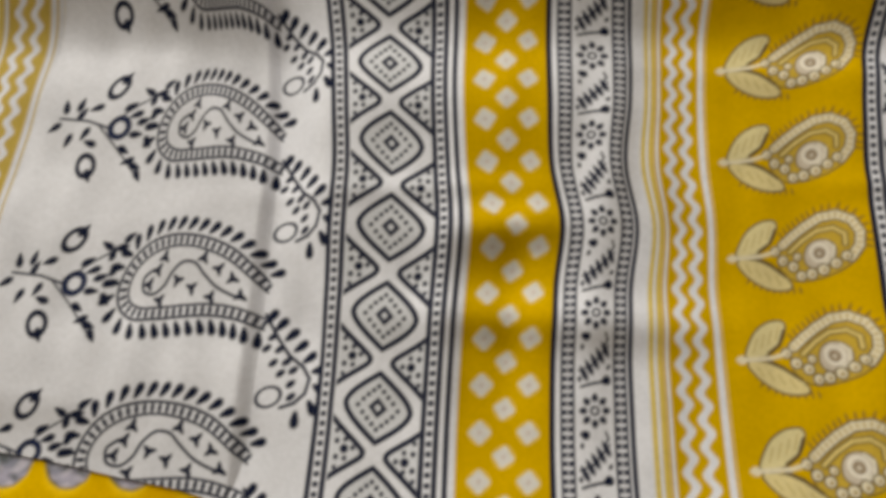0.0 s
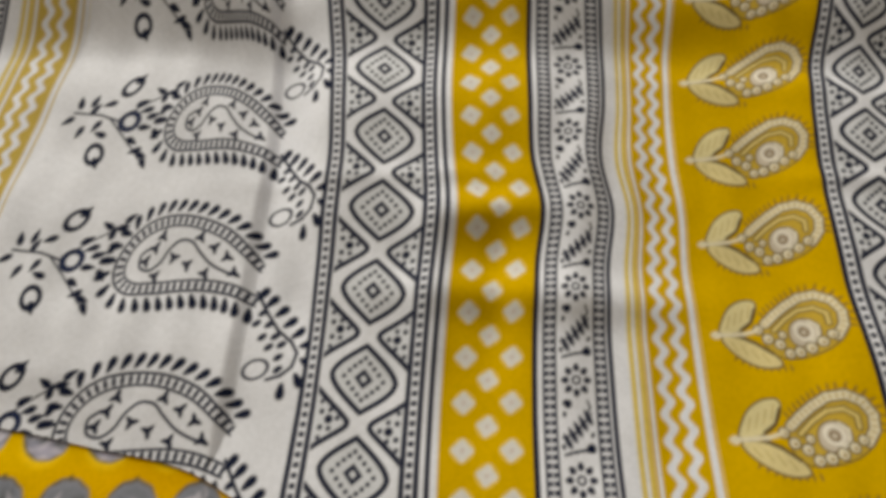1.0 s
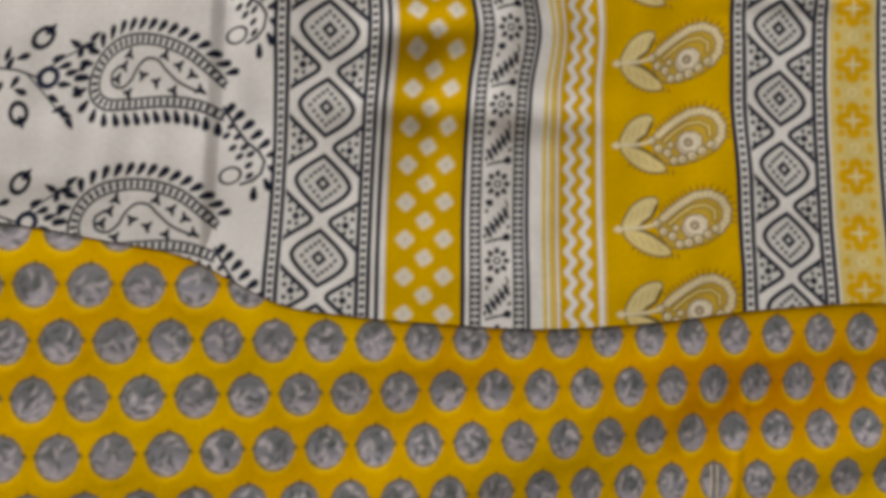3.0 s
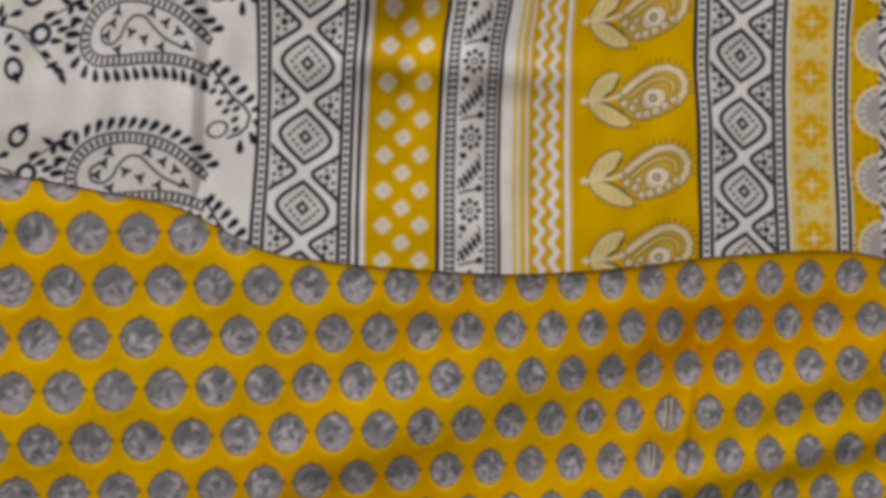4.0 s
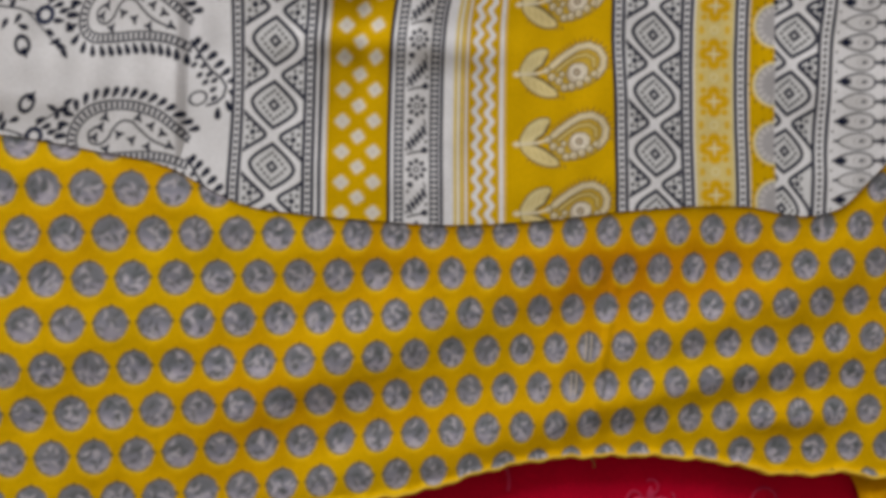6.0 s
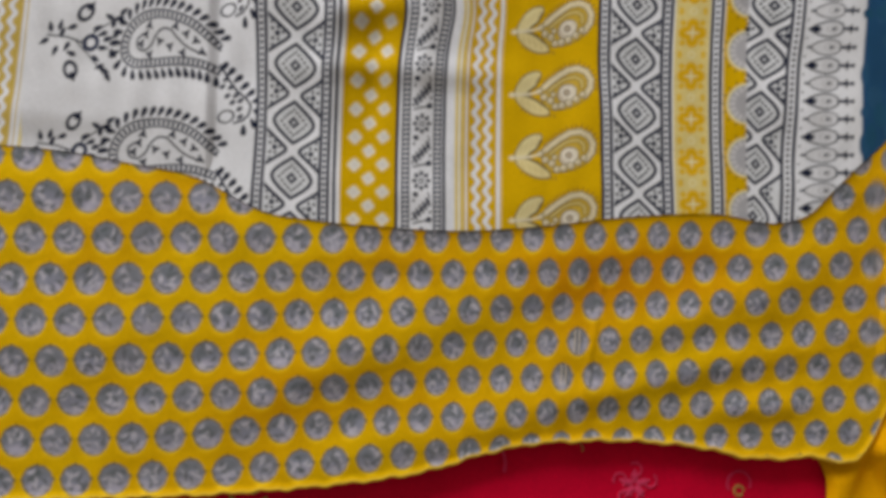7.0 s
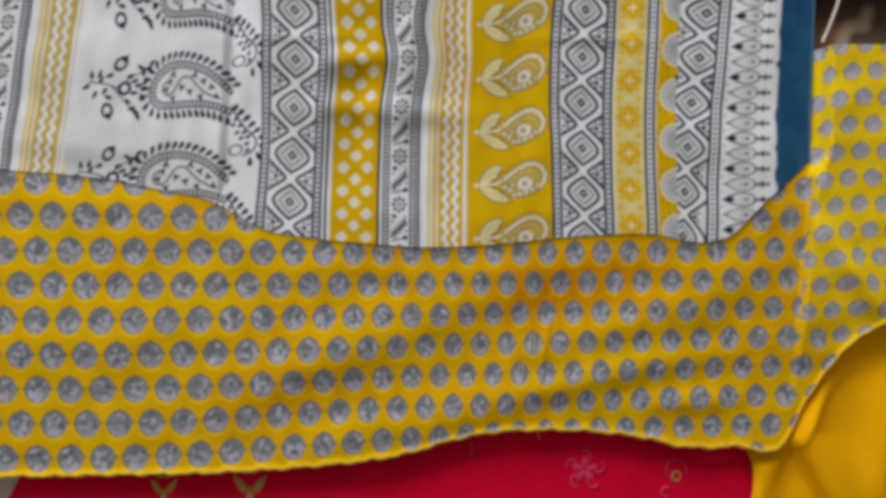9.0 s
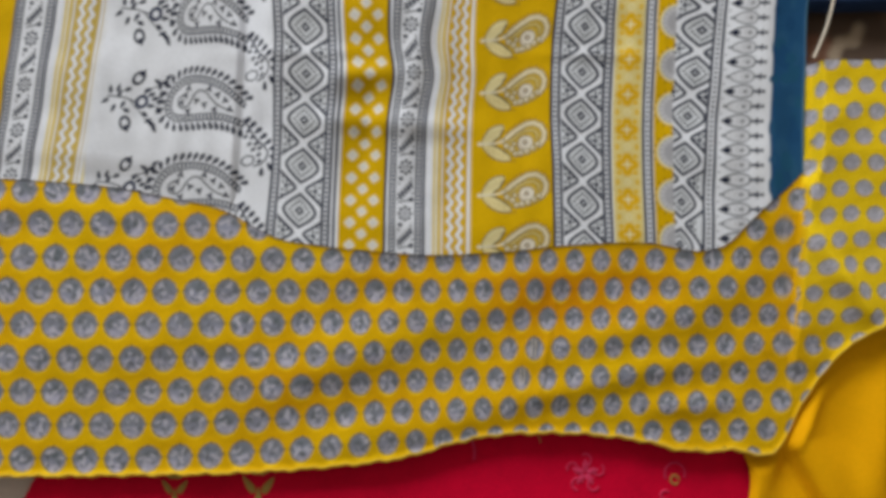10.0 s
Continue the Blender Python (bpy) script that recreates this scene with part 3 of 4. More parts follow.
def bouquet(cx, cy, s=1.0):
    """A pale paisley head on a stem between two broad leaves, brown outlines, berries and a fringe of short hairs."""
    def at(x, y):
        return cx + s * x / 1000, cy + s * y / 1000
    def places(*pts):
        return [at(*p) for p in pts]
    hair, shade, gold, bead = (0.30, 0.17, 0.03), (0.13, 0.085, 0.035), (0.58, 0.39, 0.05), (0.80, 0.72, 0.54)
    head = places((-7, 3.5), (-1, 8.5), (6, 13.5), (14, 18), (22, 19), (29, 15.5), (32.5, 9), (31.5, 2), (27, -4), (20, -8.5), (12, -11.5), (4, -13), (-3, -12))
    pr.shape(places((-10, -2), (-4, 7), (5, 14.5), (14, 19.5), (23, 20.5), (31, 16.5), (35, 9), (33.5, 0.5), (28, -6.5), (20, -11.5), (10, -14.5), (-1, -15.5), (-8, -11)), gold, shade, 0.0007 * s)
    # hairs round the head and under the lower leaf
    x, y, g = along(head[:8], 19)
    for a, b, c in zip(x[1:], y[1:], g[1:]):
        k = radians(c + 90)
        pr.leaf(a + 0.0046 * s * math.cos(k), b + 0.0046 * s * math.sin(k), 0.0019, 0.0006, c + 80, hair)
    for j in range(9):
        pr.leaf(*at(-26 + 3.4 * j, -13 - 7 * math.sin(min(1.0, (j + 1) / 6) * math.pi / 2)), 0.0017, 0.0006, 55 + 6 * j, hair)
    # pale beaded band over the head
    pr.stroke(head[:9], 0.0058 * s, shade)
    pr.stroke(head[:9], 0.0042 * s, bead)
    x, y, g = along(head[:9], 22)
    for a, b, c in zip(x, y, g):
        pr.leaf(a, b, 0.0006, 0.0015, c, (0.60, 0.47, 0.22))
    # a second band inside, then the curled flower
    inner = places((-3, 0), (4, 6), (12, 11), (20, 12), (25, 8.5), (25, 3))
    pr.stroke(inner, 0.0034 * s, shade)
    pr.stroke(inner, 0.0019 * s, (0.72, 0.56, 0.20))
    pr.shape(places((5, -7), (5, 1), (10, 6), (17, 6), (21, 1), (19, -6), (12, -9)), (0.60, 0.52, 0.42), shade, 0.0007 * s)
    pr.ring(*at(12.5, -0.5), 0.0043 * s, 0.0016, (0.82, 0.76, 0.66))
    pr.ring(*at(12.5, -1.0), 0.0020 * s, 0.0012, (0.24, 0.17, 0.10))
    pr.stroke(places((16, 5), (19.5, 2), (18.5, -4), (14, -6.5)), 0.0014 * s, (0.80, 0.74, 0.62))
    for x_, y_, r in ((-11, 0.5, 2.2), (-7, -4.5, 2.4), (-1.5, -7.5, 2.4), (1, -2.5, 1.8), (2.5, -12.5, 2.3), (8, -11.5, 2.5), (14, -9.5, 2.5), (20, -6.5, 2.3), (25, -3, 2.1)):
        px, py = at(x_, y_)
        pr.leaf(px, py, r * s / 1000 + 0.0007, r * s / 1000 + 0.0007, 0, shade)
        pr.leaf(px, py, r * s / 1000, r * s / 1000, 0, (0.78, 0.70, 0.52))
        pr.leaf(px + 0.0004, py - 0.0004, r * s / 2600, r * s / 2600, 0, (0.40, 0.28, 0.12))
    # the two leaves, the stem between them and the bud at its foot
    pr.shape(places((-33, -2.5), (-31, 3), (-26, 11.5), (-18, 16.5), (-9, 17), (-11, 9), (-16, 2.5), (-23, -1.5)), CREAMY, shade, 0.0009 * s)
    pr.shape(places((-33, -3.5), (-29, -10), (-22, -16), (-13, -20), (-2, -19.5), (-5, -13.5), (-13, -8), (-22, -4)), (0.74, 0.62, 0.31), shade, 0.0009 * s)
    pr.stroke(places((-21, -3.2), (-14, -6.5), (-6, -12.5)), 0.0018 * s, shade)
    pr.stroke(places((-20, 0.5), (-14, 4.5), (-10.5, 12)), 0.0016 * s, shade)
    pr.stroke(places((-36.5, -3), (-30, -2.8), (-19, -2), (-12, 0)), 0.0020 * s, bead)
    pr.leaf(*at(-34.5, -3), 0.0024 * s, 0.0021 * s, 0, bead)
    for q in range(4):
        pr.stroke(places((-28 + 4.2 * q, 1 + 2.0 * q), (-25.5 + 4.2 * q, 7.5 + 2.2 * q)), 0.0006, (0.56, 0.43, 0.16))
        pr.stroke(places((-27 + 5.2 * q, -6.5 - 2.0 * q), (-24.5 + 5.2 * q, -11 - 2.0 * q)), 0.0006, (0.52, 0.40, 0.14))


def along(pts, count):
    """Evenly spaced places and directions along a line."""
    pts = np.asarray(pts, float)
    d = np.r_[0, np.cumsum(np.hypot(*np.diff(pts, axis=0).T))]
    f = np.linspace(0, d[-1], count)
    x, y = np.interp(f, d, pts[:, 0]), np.interp(f, d, pts[:, 1])
    return x, y, np.degrees(np.arctan2(np.gradient(y), np.gradient(x)))


def beaded(outer, inner, beads, drops, lean):
    """A double ink outline with bars between, and drops set along its outer side."""
    pr.stroke(outer, 0.0014, INK)
    pr.stroke(inner, 0.0012, INK)
    x, y, g = along((outer + inner) / 2, beads)
    for a, b, c in zip(x, y, g):
        pr.leaf(a, b, 0.0011, 0.0024, c, INK)
    x, y, g = along(outer, drops)
    for j, (a, b, c) in enumerate(zip(x, y, g)):
        k = radians(c - 90)
        pr.leaf(a + 0.0057 * math.cos(k), b + 0.0057 * math.sin(k), 0.0042, 0.0020, c - 90 + lean(j / drops), INK, -0.45)


def paisley(cx, cy):
    """Large ink paisley: flower and buds at its foot, a beaded double outline with a fringe of drops, a vine inside, a curled tip."""
    o = np.array([cx, cy])
    def line(pts, count):
        p = np.asarray(pts, float) / 1000
        d = np.r_[0, np.cumsum(np.hypot(*np.diff(p, axis=0).T))]
        f = np.linspace(0, d[-1], count)
        return np.stack([curve_through(d, p[:, 0], f), curve_through(d, p[:, 1], f)], 1)
    # the open end runs under the pleat; the back arches, the belly is nearly straight
    outer = line(((108, 1), (101, 8), (90, 16.5), (79, 21), (66, 23.5), (52, 23.5), (40, 20.5), (31, 14), (25.5, 5), (24, -4), (27, -12), (35, -17.5), (50, -18), (66, -17), (82, -16.5), (95, -18.5), (108, -23)), 90)
    inner = line(((108, -4.5), (99, 3), (88, 11), (77, 15.5), (66, 17.8), (54, 17.8), (44, 15.2), (36, 10), (31.5, 3.5), (30.2, -3), (32, -8.5), (38, -12), (51, -12.4), (66, -11.4), (82, -11), (95, -13), (108, -17.5)), 90)
    beaded(outer + o, inner + o, 48, 32, lambda q: -32 if q < 0.42 else 22)
    # the tail beyond the pleat: runs down, hooks back and ends in a small open curl
    def tail(p, q):
        return cx + 0.1085 + 0.9 * (p - 0.0985), cy + q
    hook = [tail(p, q) for p, q in ((0.0985, -0.0155), (0.1060, -0.0265), (0.1135, -0.0355), (0.1215, -0.0410), (0.1255, -0.0465), (0.1240, -0.0535), (0.1190, -0.0580), (0.1120, -0.0600))]
    pr.stroke(hook, 0.0017, INK)
    pr.ring(*tail(0.1050, -0.0550), 0.0060, 0.0018, INK, 0.75, 20)
    for k in range(9):
        p, q = ((0.1020, -0.0165), (0.1075, -0.0205), (0.1135, -0.0255), (0.1190, -0.0310), (0.1245, -0.0365), (0.1305, -0.0425), (0.1315, -0.0515), (0.1285, -0.0600), (0.1205, -0.0655))[k]
        turn = (55, 50, 45, 40, 35, 10, -35, -60, -90)[k]
        pr.leaf(*tail(p, q), 0.0042, 0.0021, turn, INK, -0.4)
    for p, q in ((0.1035, -0.0265), (0.1080, -0.0325), (0.1125, -0.0385), (0.1165, -0.0425), (0.1010, -0.0320), (0.1055, -0.0390), (0.1100, -0.0440), (0.1160, -0.0490), (0.1170, -0.0550)):
        pr.leaf(*tail(p, q), 0.0026, 0.0016, 40, INK)
    # vine: a curl at its start, then one long wave with three-lobed leaves
    vine = line(((44, 6), (39, 2), (40, -4), (46, -6), (52, -2), (56, 5), (62, 10), (69, 9.5), (75, 4), (82, -2), (90, -6), (99, -9)), 60) + o
    pr.stroke(vine, 0.0014, INK)
    for a, b, g in ((50, 12.5, 80), (60, 1, 10), (74, 12, 70), (83, 6.5, 45), (91, 1.5, -20), (69, -3, -80), (51, -9, -70), (47, 6, 60), (43, -1, 60), (80, -7.5, -60), (96, -7, -30)):
        px, py = cx + a / 1000, cy + b / 1000
        for turn, far in ((0, 0.0019), (125, 0.0017), (-125, 0.0017)):
            k = radians(g + turn)
            pr.leaf(px + far * math.cos(k), py + far * math.sin(k), 0.0023, 0.0012, g + turn, INK, 0.4)
    # flower, buds and leaves at the foot
    pr.ring(cx, cy, 0.0049, 0.0032, (0.014, 0.024, 0.075))
    pr.stroke([(cx - 0.034, cy + 0.006), (cx - 0.018, cy + 0.004), (cx - 0.006, cy)], 0.0013, INK)
    pr.stroke([(cx - 0.006, cy + 0.002), (cx + 0.010, cy + 0.013), (cx + 0.024, cy + 0.021)], 0.0010, INK)
    pr.stroke([(cx - 0.012, cy + 0.002), (cx + 0.004, cy - 0.014), (cx + 0.014, cy - 0.024)], 0.0010, INK)
    for a, b, g in ((-0.006, 0.022, 55), (-0.013, -0.020, -65)):
        pr.ring(cx + a, cy + b, 0.0058, 0.0032, INK, 0.75, g)
        pr.leaf(cx + a + 0.006 * math.cos(radians(g)), cy + b + 0.006 * math.sin(radians(g)), 0.004, 0.0018, g, INK, 0.6)
    for a, b, g in ((-0.032, 0.012, 100), (-0.024, 0.013, 75), (-0.036, 0.001, 215), (-0.027, -0.006, 250), (-0.022, 0.008, 60), (-0.018, -0.003, 240), (-0.015, 0.011, 200), (-0.014, -0.008, 160),
                    (0.004, 0.011, 30), (0.008, 0.0065, 200), (0.010, -0.004, 0), (0.013, 0.003, 20), (0.016, 0.015, 80), (0.021, 0.018, 10), (0.024, 0.023, 35), (0.012, 0.019, 150), (0.005, -0.012, -30), (0.009, -0.018, 200), (0.014, -0.021, -20), (0.017, -0.026, -55), (0.019, 0.007, 60), (0.018, -0.008, -50), (0.020, 0.0, 0)):
        pr.leaf(cx + a, cy + b, 0.0040, 0.0018, g, INK, 0.5)


def fringe_motifs(xa, cy, pitch):
    """Pointed ink drops and outlined ones by turns, each with a small cross behind."""
    for row in range(-9, 22):
        y = cy + row * pitch / 2
        dark = row % 2 == 0
        tip = 0.004 if dark else 0.0055
        body = [(xa + tip, y), (xa + 0.012, y + 0.0040), (xa + 0.021, y + 0.0056), (xa + 0.0285, y + 0.0036), (xa + 0.0305, y), (xa + 0.0285, y - 0.0036), (xa + 0.021, y - 0.0056), (xa + 0.012, y - 0.0040)]
        pr.shape(body, (0.71, 0.71, 0.77), INK, 0.0013 if dark else 0.0010)
        pr.leaf(xa + 0.0225, y, 0.0020, 0.0011, 0, INK)
        pr.ring(xa + 0.0215, y, 0.0042, 0.0006, (0.30, 0.29, 0.31), 0.62)
        if dark:
            pr.leaf(xa + 0.0075, y, 0.0055, 0.0022, 180, INK, 0.5)
        else:
            pr.leaf(xa + 0.0050, y, 0.0022, 0.0010, 0, INK)
        pr.leaf(xa + 0.035, y, 0.0060, 0.0013, 0, INK)
        pr.leaf(xa + 0.0370, y, 0.0012, 0.0034, 0, INK)
        pr.leaf(xa + 0.0415, y, 0.0018, 0.0016, 0, INK)
        pr.leaf(xa + 0.002, y + pitch / 4, 0.0008, 0.0008, 0, INK)


# left part of the cloth: yellow, ornament, wavy stripe, paisley panel
pr.band(-0.44, -0.308, YELLOW)
pr.band(-0.308, -0.306, INK)
ladder(-0.305, -0.299)
ornament_field(-0.298, -0.277, 0.012, 0.0435)
ladder(-0.276, -0.270)
pr.band(-0.2690, -0.2668, INK)
wavy_stripe(-0.252, -0.220, 1, (0.60, 0.43, 0.10))
pr.band(-0.2165, -0.2140, (0.76, 0.62, 0.22))
for row in range(-2, 5):
    paisley(-0.1665, 0.060 + 0.081 * row)

# first diamond band
pr.band(-0.029, 0.0388, WHITE)
edge_strip(-0.0285, -0.0208)
diamond_field(-0.0195, 0.0222, 0.0015, 0.0205, 0.0, 0.0425)
edge_strip(0.0228, 0.0302)
pr.band(0.0332, 0.0356, INK)
# yellow with white spots
pr.band(0.0388, 0.082, YELLOW)
for row in range(-6, 17):
    for c, x in enumerate((0.0495, 0.0605, 0.0715)):
        y = -0.0110 + row * 0.0212 + (0.0106 if c == 1 else 0)
        k = math.sin(row * 12.7 + c * 5.1)
        pr.leaf(x, y, 0.0058, 0.0056, 40, (0.74, 0.47, 0.03))
        g = 45 + 12 * k
        ca, sa = math.cos(radians(g)), math.sin(radians(g))
        r = 0.0044 + 0.0003 * k
        corners = [(x + r * (p * ca - q * sa), y + r * (p * sa + q * ca)) for p, q in ((-0.9, -0.9), (0, -0.85), (0.9, -0.9), (0.85, 0), (0.9, 0.9), (0, 0.85), (-0.9, 0.9), (-0.85, 0))]
        pr.shape(corners, (0.74, 0.71, 0.68), (0.77, 0.60, 0.26), 0.0007)
        pr.leaf(x, y, 0.0012, 0.0011, 30, (0.66, 0.58, 0.54))
pr.band(0.0808, 0.0834, INK)
ladder(0.0862, 0.0918)
ornament_field(0.0925, 0.110, 0.0206, 0.0435)
ladder(0.1105, 0.1160)
pr.band(0.1172, 0.1194, INK)
wavy_stripe(0.1335, 0.1630, 1)
pr.band(0.1630, 0.239, YELLOW)
for row in range(-3, 7):
    bouquet(0.2028, 0.0243 + row * 0.0485, 0.92)
# second diamond band
pr.band(0.2385, 0.294, WHITE)
edge_strip(0.2390, 0.2468)
diamond_field(0.2480, 0.2846, 0.2665, 0.0183, 0.007, 0.0408)
edge_strip(0.2852, 0.2925)
# star band
pr.band(0.2945, 0.3215, (0.74, 0.60, 0.24))
for row in range(-4, 11):
    y = 0.035 + row * 0.0325
    for sx, sy in ((0, 0.006), (0, -0.006), (0.006, 0), (-0.006, 0), (0.0, 0.0)):
        pr.leaf(0.308 + sx, y + sy, 0.0048, 0.0048, 0, (0.74, 0.43, 0.01))
    for sg in (-1, 1):
        pr.leaf(0.308 + sg * 0.0075, y + 0.0075, 0.0022, 0.0022, 0, (0.74, 0.45, 0.02))
        pr.leaf(0.308 + sg * 0.0075, y - 0.0075, 0.0022, 0.0022, 0, (0.74, 0.45, 0.02))
        pr.leaf(0.308 + sg * 0.009, y + 0.01625, 0.0018, 0.0030, 0, (0.74, 0.47, 0.04))
    pr.leaf(0.308, y, 0.0050, 0.0010, 0, PALE)
    pr.leaf(0.308, y, 0.0010, 0.0050, 0, PALE)
    pr.ring(0.308, y + 0.01625, 0.0025, 0.0011, PALE)
pr.band(0.3215, 0.332, WHITE)
edge_strip(0.3225, 0.3308)
# scallops beside the third diamond band
pr.band(0.3325, 0.3500, YELLOW)
for row in range(-4, 9):
    y = 0.014 + row * 0.0405
    pr.leaf(0.3500, y, 0.0150, 0.0155, 0, PALE)
    pr.leaf(0.3505, y, 0.0135, 0.0140, 0, (0.42, 0.41, 0.45))
    for j in range(9):
        g = radians(95 + 21 * j)
        pr.leaf(0.3505 + 0.0108 * math.cos(g), y + 0.0112 * math.sin(g), 0.0022, 0.0013, math.degrees(g), (0.62, 0.60, 0.63))
        pr.leaf(0.3500 + 0.0172 * math.cos(g), y + 0.0175 * math.sin(g), 0.0013, 0.0005, math.degrees(g), BROWN)
pr.band(0.3500, 0.439, WHITE)
diamond_field(0.3500, 0.3775, 0.3600, 0.0185, 0.008, 0.0398, 0.08)
edge_strip(0.3783, 0.3880)
fringe_motifs(0.3895, 0.016, 0.0272)
# blue selvedge
pr.band(0.4390, 0.4900, (0.022, 0.085, 0.20))
rng = np.random.RandomState(9)
for _ in range(60):
    pr.leaf(rng.uniform(0.441, 0.468), rng.uniform(Y0, Y1), rng.uniform(0.004, 0.012), rng.uniform(0.003, 0.007), 90, [(0.018, 0.072, 0.18), (0.028, 0.098, 0.21), (0.022, 0.092, 0.185)][rng.randint(3)])
pr.band(0.4705, 0.4745, (0.16, 0.33, 0.50))


# ---- the scarf's cloth ----
WARP_Y = (-0.115, -0.075, -0.010, 0.055, 0.085, 0.115, 0.150, 0.225, 0.335)
WARP_U = (-0.029, 0.039, 0.082, 0.118, 0.163, 0.239, 0.294)
WARP = ((-7, -3, -2, 0, 0, 3, 4), (-5, -2, -1, 0, 0, 2, 3), (0, 0, 0, 0, 0, 0, 0), (4, 5, 4, 3, 1, -3, -1), (5, 8, 8, 8, 3, -3, 0),
        (7, 6, 4, 4, 2, -2, 1), (6, 5, 4, 9, 3, 1, 2), (0, 8, 6, 11, 10, 15, 12), (-4, 8, 8, 12, 14, 20, 18))


def drift(u, y):
    """How far sideways the loosely laid cloth carries each line of its print at a height y."""
    cols = np.stack([curve_through(WARP_Y, [row[k] for row in WARP], y) for k in range(7)], -1) / 1000
    k = np.clip(np.searchsorted(WARP_U, u) - 1, 0, 5)
    ua = np.asarray(WARP_U)
    f = np.clip((u - ua[k]) / (ua[k + 1] - ua[k]), 0, 1)
    a = np.take_along_axis(cols, k[..., None], -1)[..., 0]
    b = np.take_along_axis(cols, k[..., None] + 1, -1)[..., 0]
    main = a * (1 - f) + b * f
    slant = (0.20 * y + 0.003) * smooth_step(-0.05, -0.16, u)
    return main * smooth_step(-0.12, -0.04, u) + slant + 0.05 * y * smooth_step(0.355, 0.378, u) * smooth_step(0.445, 0.40, u)


def smooth_ramp(s):
    """Zero, then a rise of one to one, with a soft bend between."""
    return 0.5 * (s + np.sqrt(s * s + 0.010 ** 2))


def scarf_height(x, y):
    z = 0.0085 + 0.0016 * soft_noise(x, y, 0.09, 41) + 0.0010 * soft_noise(x * 2.2, y * 0.6, 0.06, 42)
    z += ridge(x, y, 0.08, 0.040, -3, 0.075, 0.012, 0.0045)
    z += ridge(x, y, 0.062, 0.084, 6, 0.030, 0.011, 0.0050)
    z += ridge(x, y, 0.20, 0.165, -8, 0.09, 0.012, 0.002)
    z += ridge(x, y, 0.02, 0.104, 0, 0.07, 0.006, 0.0012) + ridge(x, y, 0.27, 0.104, 0, 0.05, 0.006, 0.0015) + 0.0005 * soft_noise(x, y, 0.034, 45)
    z += ridge(x, y, 0.065, 0.055, 84, 0.07, 0.012, -0.003)
    z += ridge(x, y, 0.035, 0.05, 86, 0.10, 0.010, 0.003)
    z += ridge(x, y, 0.105, 0.06, 80, 0.10, 0.012, 0.0035)
    z += ridge(x, y, 0.15, 0.03, 86, 0.09, 0.016, -0.002)
    z += ridge(x, y, 0.23, 0.08, 95, 0.12, 0.016, 0.003)
    z += ridge(x, y, -0.035, 0.035, 100, 0.03, 0.009, -0.004)
    z += 0.125 * (smooth_ramp(y - 0.005) - 1.4 * smooth_ramp(y - 0.145)) * smooth_step(-0.055, -0.02, x) * smooth_step(0.165, 0.07, x)
    z -= 0.005 * smooth_step(0.13, 0.18, x) * smooth_step(0.25, 0.21, x) * smooth_step(-0.06, 0.03, y)
    z += 0.070 * np.maximum(y + 0.01, 0) * smooth_step(-0.03, -0.11, x)
    z += 0.005 * smooth_step(0.078, 0.135, y) * smooth_step(0.135, 0.175, x) * smooth_step(0.31, 0.26, x)
    z += 0.016 * smooth_step(0.176, 0.235, y + 0.04 * x)
    return z


ROLL = 9


def scarf_part(name, u0, u1, step, label="", lift=0.0, edge_left=False, edge_right=False):
    n_ = max(3, int(round((u1 - u0) / step)) + 1)
    u = np.linspace(u0, u1, n_)
    rows = int(0.40 / 0.00078)
    t = np.linspace(0, 1, rows) ** 1.0
    hem = curve_through(SCARF_X, SCARF_Y, u)
    hem = curve_through(SCARF_X, SCARF_Y, u + drift(u, hem))
    Y = hem + (0.32 - hem) * t[:, None]
    U = np.repeat(u[None], rows, 0)
    X = U + drift(U, Y)
    Z = bundle(X) + 0.0009 + (scarf_height(X, Y) - 0.0085 + lift) * smooth_step(-0.004, 0.03, Y - hem)
    # the bottom edge is a soft fold that turns under
    ang = np.linspace(np.pi, 0, ROLL, endpoint=False)[:, None]
    r = 0.0004
    Yr = Y[:1] - r * np.sin(ang)
    Zr = Z[:1] - r * (1 - np.cos(ang))
    Xr = np.repeat(X[:1], ROLL, 0)
    X, Y, Z, U = np.vstack([Xr, X]), np.vstack([Yr, Y]), np.vstack([Zr, Z]), np.vstack([np.repeat(u[None], ROLL, 0), U])
    if edge_right:
        Z -= 0.0046 * (1 - smooth_step(0.0, 0.0085 if lift else 0.0035, u1 - U))
    if edge_left:
        Z -= 0.0045 * (1 - smooth_step(0.0, 0.0035, U - u0))
    return sheet(name, X, Y, Z, PRINT, pr.sample(U, Y), scarf, label)


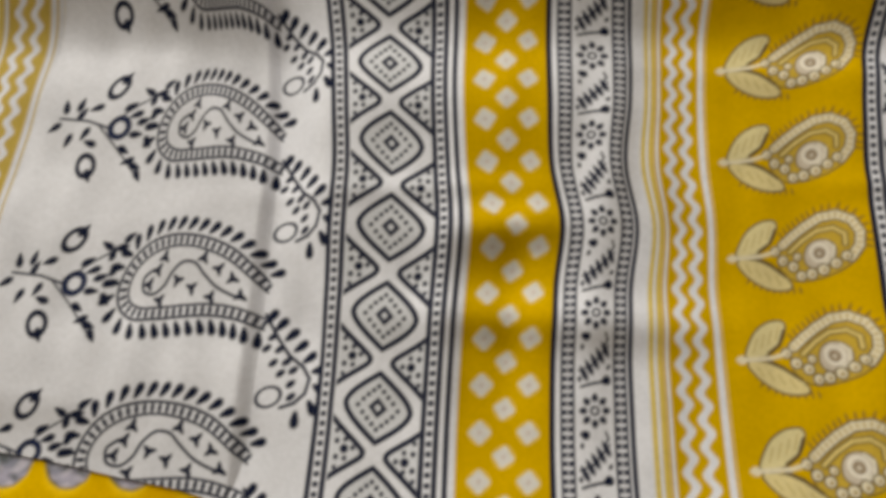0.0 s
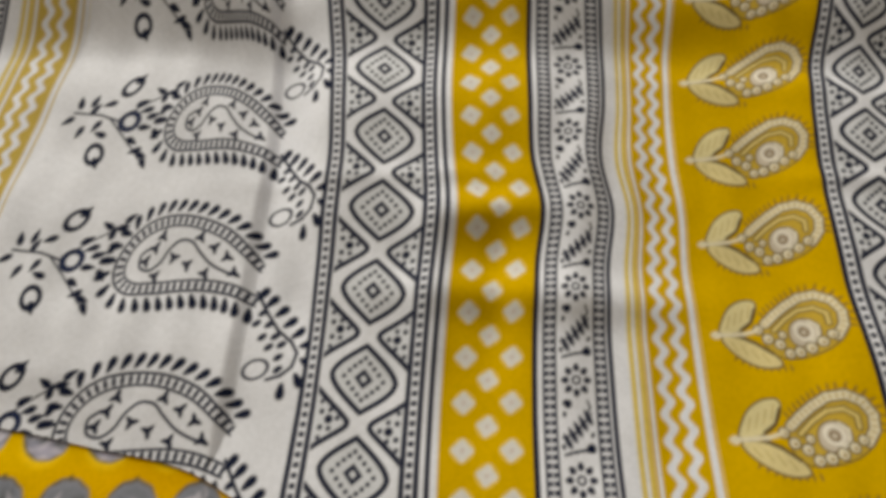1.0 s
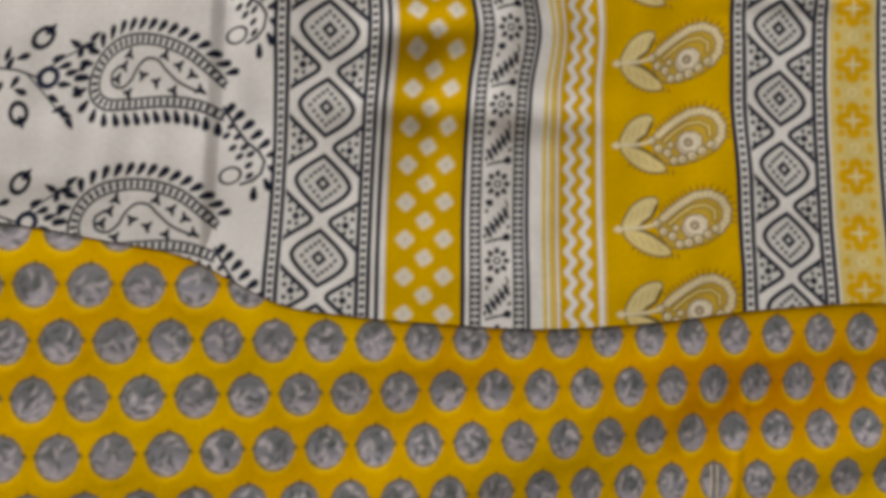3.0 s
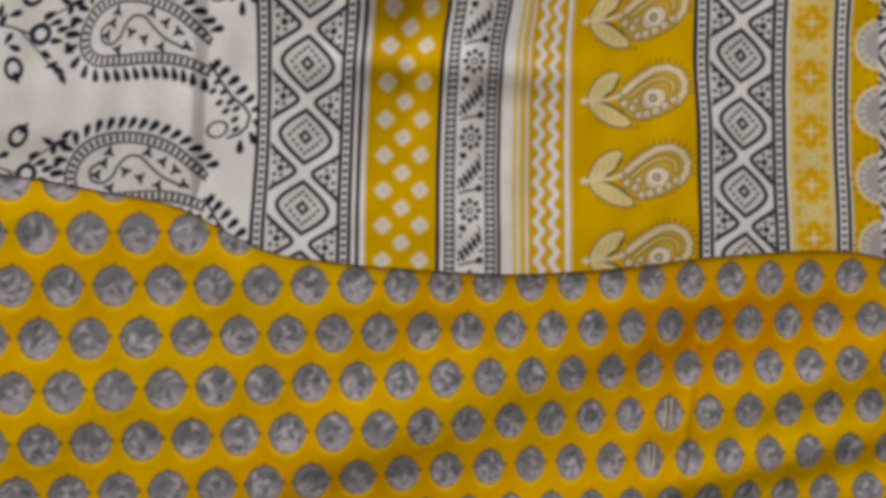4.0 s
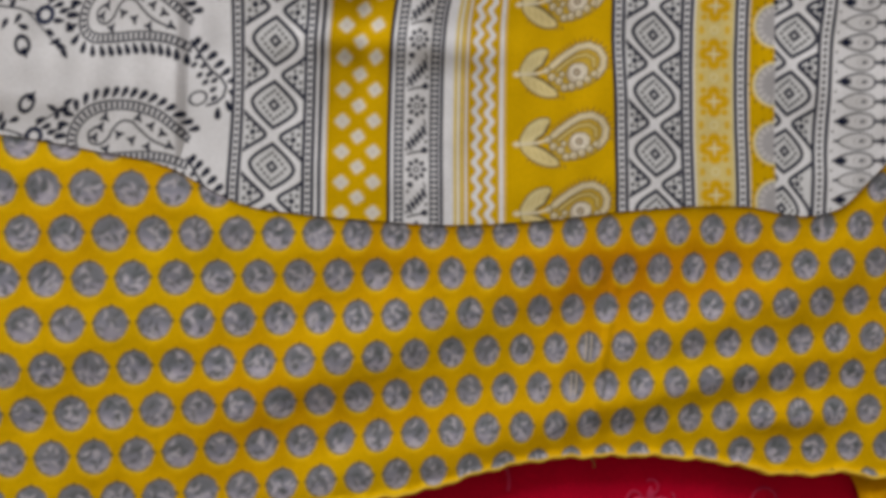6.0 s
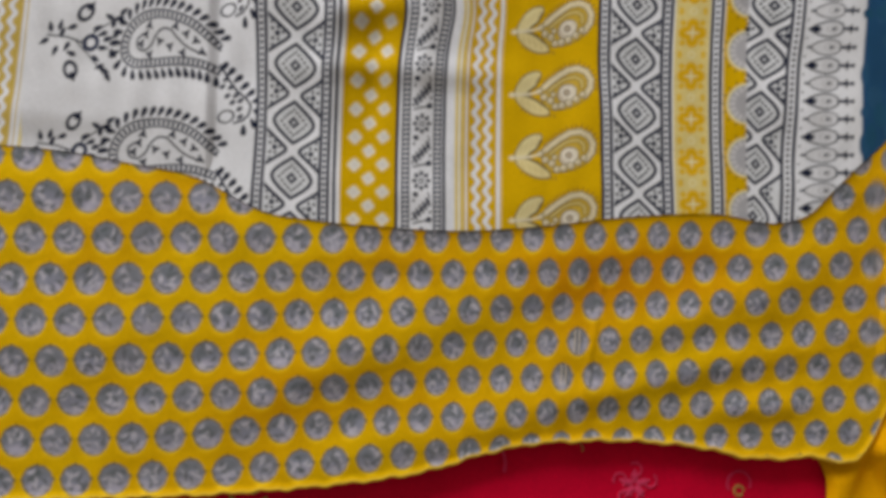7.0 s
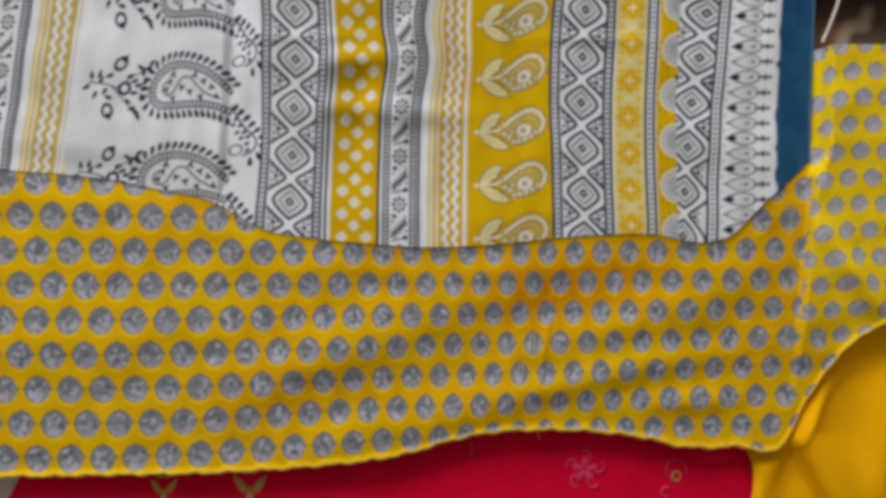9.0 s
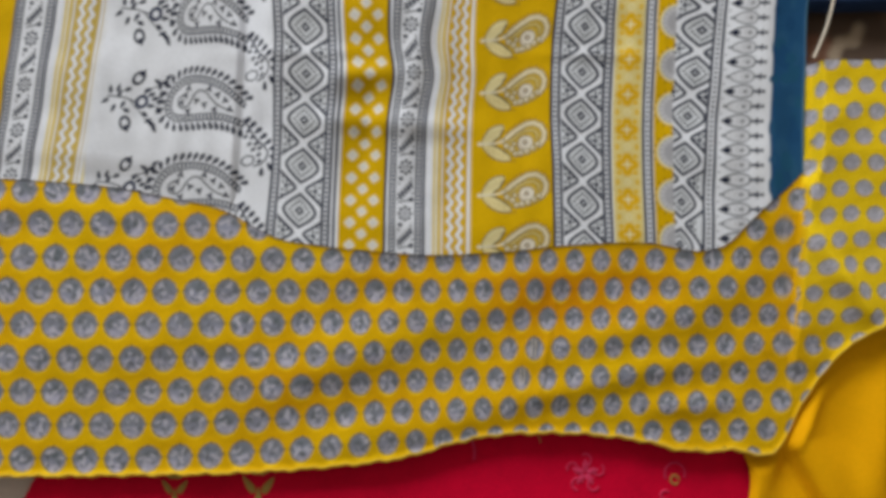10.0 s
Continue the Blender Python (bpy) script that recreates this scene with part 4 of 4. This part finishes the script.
scarf = tagged(new("printed_scarf"), "white and yellow block-printed cotton scarf laid over the rosette cloth", "scarf")
scarf_part("yellow_end", -0.42, -0.306, 0.0012, "plain yellow printed stripe")
scarf_part("ornament_band", -0.306, -0.2665, 0.0009, "white band with dark floral ornament")
scarf_part("wavy_stripe", -0.2665, -0.2135, 0.0009, "white stripe with yellow wavy lines")
scarf_part("paisley_panel", -0.2135, -0.0585, 0.0007, "white panel with large dark paisleys", 0.0045, edge_right=True)
scarf_part("pleat", -0.0680, -0.0290, 0.0007, "pleat with the paisley tips")
scarf_part("diamond_band", -0.0290, 0.0388, 0.00058, "white band with dark diamonds")
scarf_part("spotted_band", 0.0388, 0.0812, 0.0007, "yellow band with white spots")
scarf_part("ornament_band", 0.0812, 0.1192, 0.00058, "white band with dark floral ornament")
scarf_part("wavy_stripe", 0.1192, 0.1630, 0.0008, "white stripe with yellow wavy lines")
scarf_part("bouquet_band", 0.1630, 0.2386, 0.0007, "yellow band with pale paisley bouquets")
scarf_part("diamond_band", 0.2386, 0.2942, 0.0006, "white band with dark diamonds")
scarf_part("star_band", 0.2942, 0.3215, 0.0008, "pale yellow band with stars")
scarf_part("scallop_band", 0.3215, 0.3500, 0.0008, "yellow band with grey scallops")
scarf_part("diamond_band", 0.3500, 0.3885, 0.0007, "white band with dark diamonds")
scarf_part("drop_band", 0.3885, 0.4390, 0.0008, "white band with dark pointed drops")
scarf_part("selvedge", 0.4390, 0.4745, 0.0010, "blue selvedge", edge_right=True)

# loose cream thread beside the scarf
def bend(x0, y0, x1, y1, z, sag, count=9):
    return [(x0 + (x1 - x0) * k / count + sag * math.sin(math.pi * k / count), y0 + (y1 - y0) * k / count, z) for k in range(count + 1)]


tagged(thread_line("loose_thread", bend(0.474, 0.100, 0.493, 0.166, 0.015, 0.003), 0.0012, CREAM, None), "loose cream cotton thread beside the scarf", "thread")
tagged(thread_line("loose_thread", bend(0.229, -0.256, 0.231, -0.263, -0.005, 0.0015), 0.0006, GOLD, None), "short loose golden thread at the hem", "thread")
for x_, y_ in ((0.2205, -0.170), (0.2240, -0.170), (0.2100, -0.198), (0.2135, -0.198)):
    zz = float(dotted_height(np.array([x_]), np.array([y_]))[0])
    tagged(thread_line("stitch", bend(x_, y_ - 0.009, x_ + 0.001, y_ + 0.009, zz + 0.0006, 0.0004), 0.0005, CREAM, None), "small cream stitch on the rosette cloth", "stitch", "stitches")
tagged(thread_line("loose_thread", bend(0.165, -0.260, 0.168, -0.281, -0.0075, 0.002), 0.0012, PINK, None), "loose pink thread on the red cloth", "thread")
